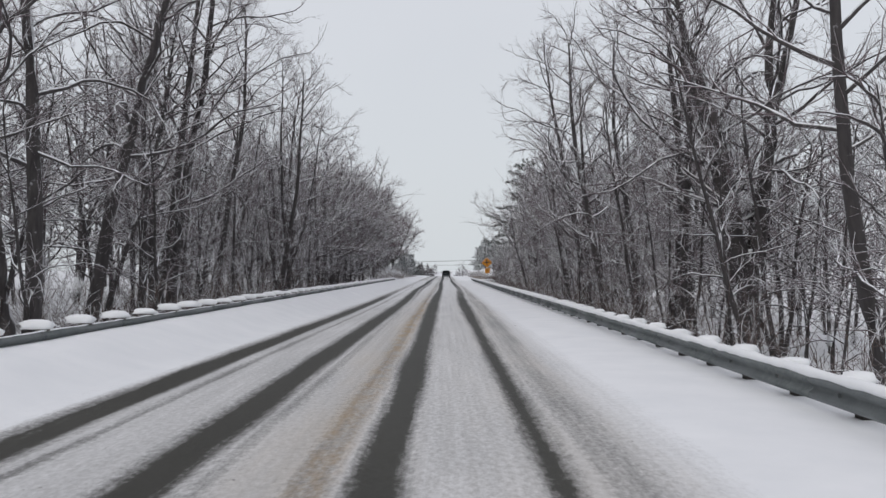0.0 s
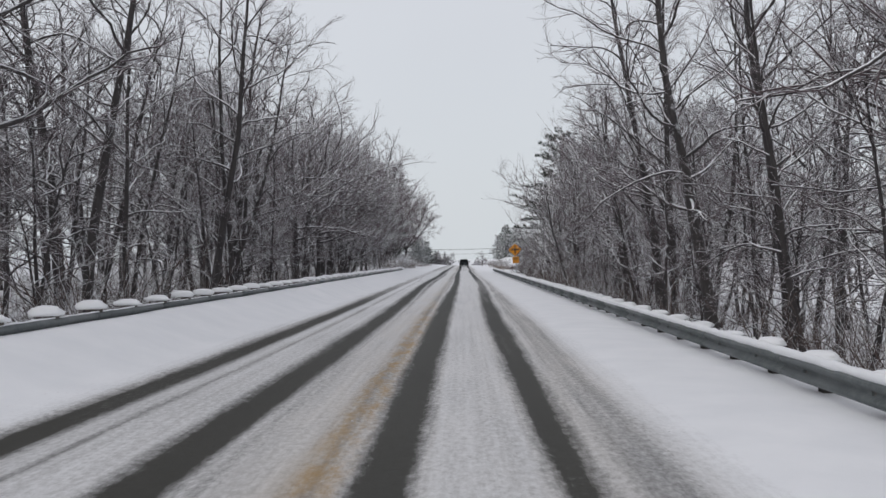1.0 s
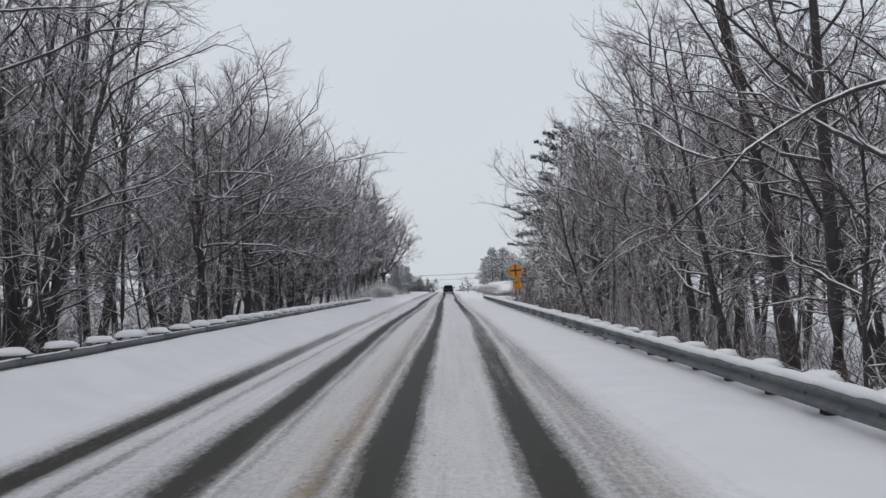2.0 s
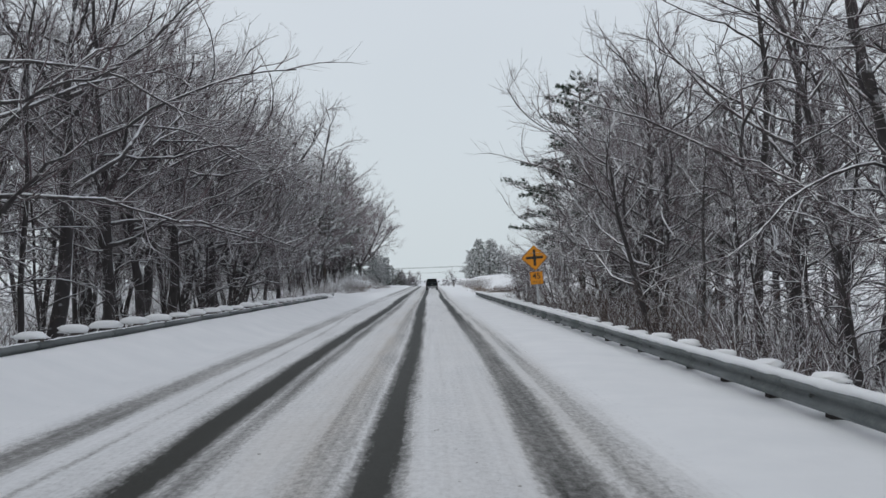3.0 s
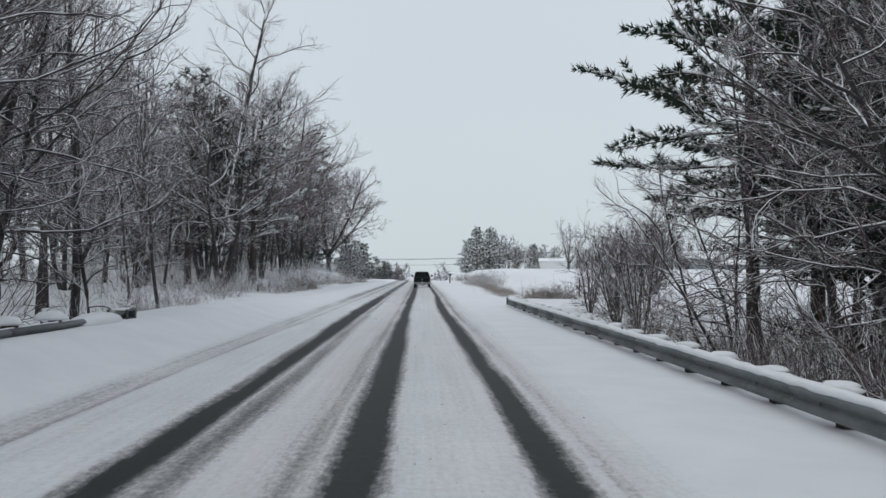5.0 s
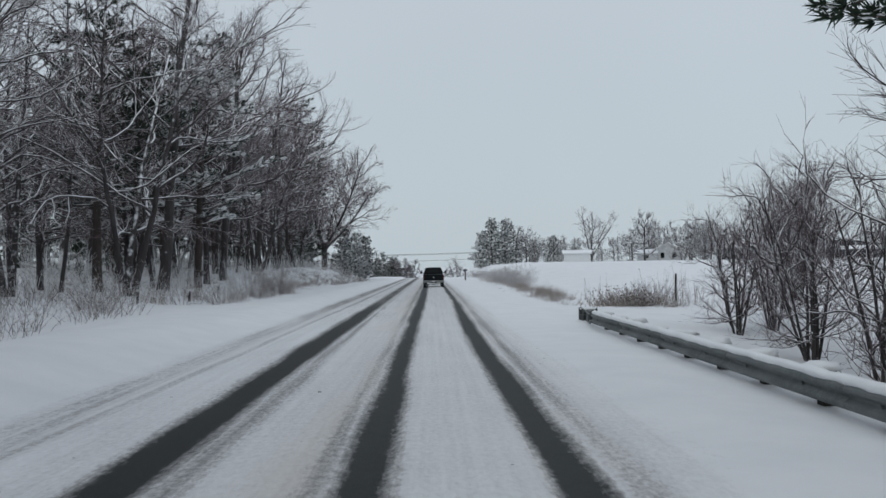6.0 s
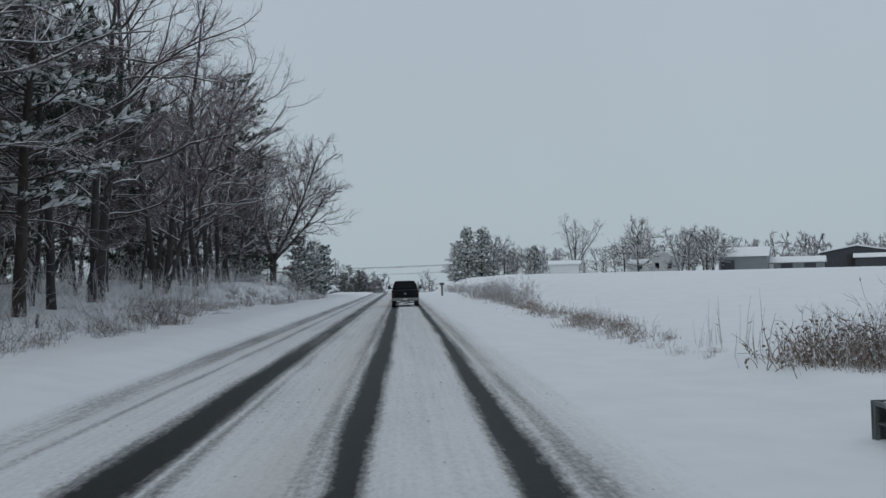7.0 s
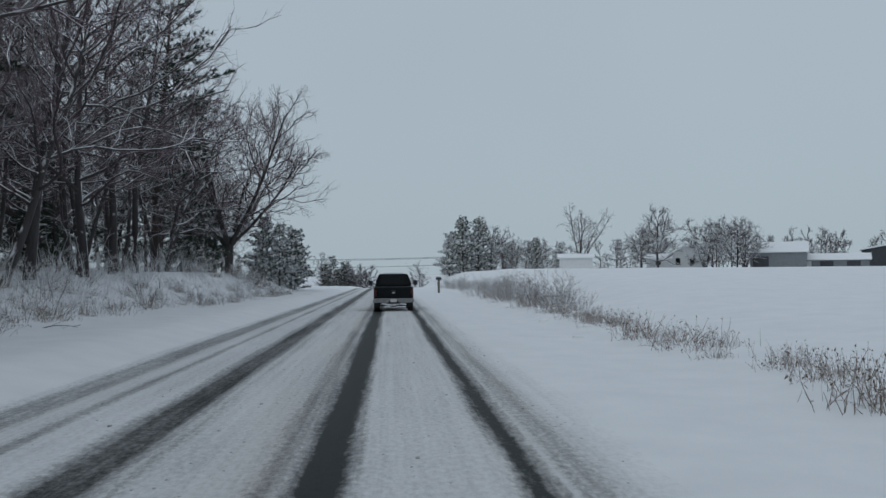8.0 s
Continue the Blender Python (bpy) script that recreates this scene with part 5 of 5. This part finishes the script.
for x, y in ((9.4, 156), (9.9, 157.5), (8.8, 155), (9.1, 158), (8.5, 157), (9.6, 159), (12.0, 150), (12.6, 151), (11.6, 152)):
    thicket(x, y, 0.6)

bank = []
for i in range(26):
    y = pick.uniform(158, 244)
    bank.append((verge(y) - 0.3 - 5.0 * pick.random() ** 1.4, y, pick.uniform(0.35, 0.9)))
woods("bank_weeds", "dry tan weeds and grass sticking out of the snowy bank", bank, sets=[(m,) for m in WEEDS], first=M_WEED)
laden = []
for i in range(85):
    y = pick.uniform(156, 244)
    laden.append((verge(y) - 0.2 - 4.6 * pick.random() ** 1.2, y, pick.uniform(0.45, 1.1)))
woods("laden_weeds", "bent weeds weighed down with snow on the bank", laden, sets=[(m,) for m in TANGLES], first=M_LADEN)
# dark stems along the foot of the bank
for i in range(26):
    y = 157 + 44 * pick.random() ** 1.3
    thicket(verge(y) - 0.25 - abs(pick.gauss(0, 0.9)), y, pick.uniform(0.3, 0.6))
for i in range(22):
    y = pick.uniform(156, 206)
    tangles(verge(y) - 0.1 - abs(pick.gauss(0, 0.8)), y, pick.uniform(0.5, 1.0))
for i in range(9):
    thicket(pick.uniform(7.4, 9.6), pick.uniform(152.5, 156.5), pick.uniform(0.35, 0.55))
    weeds(pick.uniform(7.0, 9.4), pick.uniform(152, 156), pick.uniform(0.4, 0.7))
# lumps of snow caught on the flattened weeds
clod = Shape()
dice = random.Random(12)
for i in range(190):
    y = dice.uniform(181, 236)
    x = 6.5 + (y - 152) * 0.018 + dice.gauss(0, 0.7)
    r = dice.uniform(0.06, 0.20)
    clod.mound((x, y, floor_z(x, y) - 0.03), (r * 2, r * 2 * dice.uniform(0.8, 1.5), r * dice.uniform(0.35, 0.8)), dice, 4, 9, 0.25)
tagged(new("snow_lumps", clod.mesh("snow_lumps", M_SNOW, True)), "lumps of snow caught on flattened roadside weeds", "snow", kind="stuff")
# a branch broken off and lying on the snow
s = Shape()
dice = random.Random(8)
bough = run(dice, Vector((-0.5, 0, 0.02)), Vector((1, 0.1, 0.12)), 1.1, 6, 0.12, 0.0, 0.25, 0.015)
s.tube(bough, [0.022 - 0.002 * j for j in range(7)], 5)
for f in (0.3, 0.5, 0.7):
    p, d = along(bough, f)
    s.tube(run(dice, p, aside(dice, d, 0.6), 0.3, 2, 0.1, 0.0, 0.1, 0.015), [0.009, 0.007, 0.004], 4)
ob = new("fallen_branch", s.mesh("fallen_branch", M_BARK, True))
ob.matrix_basis = pose(-9.3, 185, floor_z(-9.3, 185))
tagged(ob, "short dark broken branch lying on the snow", "branch")

# ---- fence posts ----
fence_post = Shape()
fence_post.tube([Vector((0, 0, -0.4)), Vector((0.01, 0, 0.6)), Vector((0.03, 0.01, 1.15))], [0.048, 0.042, 0.038], 7)
fence_mesh = fence_post.mesh("fence_post", M_OLDPOST, True)
for x, y, sc in ((10.3, 157, 1.0), (9.8, 149, 1.0)):
    ob = new("fence_post", fence_mesh)
    ob.matrix_basis = pose(x, y, floor_z(x, y), 0, 0, pick.uniform(0, 360)) @ Matrix.Diagonal((sc, sc, sc, 1))
    tagged(ob, "dark weathered wooden fence post in the snow", "post", "fence posts")
for x, y in ((-11.7, 155.0), (-11.0, 160.0), (-11.6, 168.0)):
    stub = thing("marker_post", pose(x, y, floor_z(x, y)) @ Matrix.Diagonal((1.2, 1.2, 0.40, 1)), "short dark stub post capped with snow at the verge", "post", "stub posts")
    part("post", fence_mesh, None, stub)
    s = Shape()
    s.mound((0.03, 0.01, 1.13), (0.13, 0.13, 0.16), random.Random(3), 4, 8, 0.12)
    part("snow_cap", s, M_SNOW, stub, "small snow cap", True)

# ---- farm buildings ----
def building(name, x, y, w, d, wall, roof, mat, label, ridge="y", turn=0.0, doors=(), windows=()):
    """A gabled building; x, y is the middle of its front, which looks towards the road's start."""
    z = floor_z(x, y) - 0.1
    b = thing(name, pose(x, y, z, 0, 0, turn), label, "building")
    s = Shape()
    if ridge == "y":
        s.prism([(-w / 2, -0.8), (w / 2, -0.8), (w / 2, wall), (0, wall + roof), (-w / 2, wall)], "y", 0, d)
    else:
        s.prism([(0, -0.8), (d, -0.8), (d, wall), (d / 2, wall + roof), (0, wall)], "x", -w / 2, w / 2)
    part("wall", s, mat, b)
    s = Shape()
    e, t = 0.35, 0.22
    if ridge == "y":
        k = roof / (w / 2)
        for sg in (-1, 1):
            s.prism([(0, wall + roof + 0.02), (sg * (w / 2 + e), wall - e * k + 0.02), (sg * (w / 2 + e), wall - e * k + t), (0, wall + roof + t + 0.05)], "y", -e, d + e)
    else:
        k = roof / (d / 2)
        for a, c in ((d / 2, -e), (d / 2, d + e)):
            s.prism([(a, wall + roof + 0.02), (c, wall - e * k + 0.02), (c, wall - e * k + t), (a, wall + roof + t + 0.05)], "x", -w / 2 - e, w / 2 + e)
    part("snowy_roof", s, M_SNOW, b, "roof under a smooth layer of snow")
    for dx, ww, hh, dz, m in doors:
        s = Shape()
        s.box((dx, -0.03, dz + hh / 2), (ww, 0.05, hh))
        part("door", s, m, b)
    for dx, ww, hh, dz in windows:
        s = Shape()
        s.box((dx, -0.02, dz + hh / 2), (ww + 0.2, 0.05, hh + 0.2))
        fr = part("window", s, M_WHITE, b)
        s = Shape()
        s.box((dx, -0.05, dz + hh / 2), (ww, 0.03, hh))
        part("pane", s, M_GLASS, fr)
    return b


building("shed", 29.5, 299, 5.2, 4, 1.9, 0.45, M_WHITE, "small white shed with a snow-covered roof in the field", ridge="x", turn=-11, doors=((-1.2, 1.6, 1.7, 0, M_WHITE),))
building("farmhouse", 51.5, 312, 6.0, 10, 2.3, 1.7, M_WHITE, "white gabled farmhouse with snowy roof behind trees", turn=-19, windows=((-1.2, 0.8, 1.2, 0.8), (1.2, 0.8, 1.2, 0.8)))
building("farmhouse_annex", 46.9, 312.5, 4.0, 5, 1.8, 0.7, M_WHITE, "low white annex with snowy roof beside the farmhouse", ridge="x", turn=-19, windows=((0, 0.9, 0.8, 0.8),))
building("metal_barn", 61.9, 298, 8.4, 9, 2.6, 1.5, M_GREY, "grey metal barn under a thick snowy roof", ridge="x", turn=-26, doors=((-2.6, 2.4, 1.9, 0, M_DARK),))
building("long_shed", 72.0, 300, 10.6, 5, 1.45, 0.8, M_GREY, "long low shed with a white snowy roof", ridge="x", turn=-28, doors=((-4.0, 1.4, 1.2, 0, M_WHITE), (-1.0, 2.0, 1.2, 0, M_DARK), (3.0, 2.0, 1.2, 0, M_DARK)))
building("dark_barn", 85.8, 303, 13.0, 9, 3.0, 1.2, M_DARK, "dark wooden barn with snow on its gabled roof", turn=-30, doors=((0, 3.5, 2.6, 0, M_BLACK),), windows=((4.5, 1.0, 1.0, 1.2),))
building("dark_barn_porch", 87.6, 297.5, 9.0, 3.5, 2.0, 0.5, M_DARK, "low lean-to with a snowy roof before the dark barn", ridge="x", turn=-30)

# ---- utility poles and wires ----
pole = Shape()
pole.tube([Vector((0, 0, -0.6)), Vector((0, 0, 9.5))], [0.15, 0.10], 8)
pole_mesh = pole.mesh("pole", M_OLDPOST, True)
arm = Shape()
arm.box((0, 0, 8.9), (2.2, 0.1, 0.12))
arm_mesh = arm.mesh("cross_arm", M_POST)
for x, y, sc in ((45.2, 334, 0.66), (-46, 385, 0.75), (24, 385, 0.75)):
    p = thing("utility_pole", pose(x, y, floor_z(x, y), 0, 0, 90 if y > 380 else 0) @ Matrix.Diagonal((sc, sc, sc, 1)), "weathered wooden utility pole", "utility pole", "utility poles")
    part("pole", pole_mesh, None, p)
    part("cross_arm", arm_mesh, None, p)
for dy, z0, sag in ((384.2, 7.0, 0.9), (385.8, 6.8, 0.9), (385, 5.0, 0.9)):
    s = Shape()
    n = 24
    s.tube([Vector((-46 + 70 * i / n, dy, z0 - sag * 4 * (i / n) * (1 - i / n))) for i in range(n + 1)], [0.042] * (n + 1), 5)
    tagged(new("power_line", s.mesh("power_line", M_BLACK)), "dark overhead wire across the road", "wire", "overhead wires")

# ---- mailbox ----
box = thing("mailbox", pose(5.0, 250, floor_z(5.0, 250)) @ Matrix.Diagonal((2.2, 1.6, 1.2, 1)), "mailbox on a wooden post, capped with snow", "mailbox")
s = Shape()
s.box((0, 0, 0.5), (0.1, 0.1, 1.2))
part("post", s, M_POST, box)
s = Shape()
s.prism([(-0.13, 1.1), (0.13, 1.1), (0.13, 1.25), (0.08, 1.34), (-0.08, 1.34), (-0.13, 1.25)], "y", -0.25, 0.25)
part("box", s, M_DARK, box)
s = Shape()
s.mound((0, 0, 1.33), (0.34, 0.56, 0.14), random.Random(2), 4, 10)
part("snow_cap", s, M_SNOW, box, "rounded snow cap", True)

# ---- crumbs of packed snow thrown up beside the tracks ----
crumb = Shape()
dice = random.Random(5)
for i in range(2400):
    x = dice.choice((-3.2, -1.9, -1.6, -1.4, 0.1, 0.3, 0.5, 1.6, 1.8, 2.1)) + dice.gauss(0, 0.35)
    y = dice.uniform(-4, 215) if i % 2 else dice.uniform(150, 200)
    if x > 2.2 or min(abs(x - c) - w for c, w in ruts(y)) < 0.10:
        continue
    r = dice.uniform(0.007, 0.021) * (1.6 if dice.random() < 0.06 else 1)
    crumb.mound((x, y, floor_z(x, y) - 0.006), (r * 2, r * 2.4, r * 0.9), dice, 2, 6, 0.3)
tagged(new("snow_crumbs", crumb.mesh("snow_crumbs", plain("dirty_snow", (0.20, 0.19, 0.18), (0.60, 0.60, 0.59), 3, 0.7), True)), "scattered crumbs of packed snow on the road", "snow", kind="stuff")
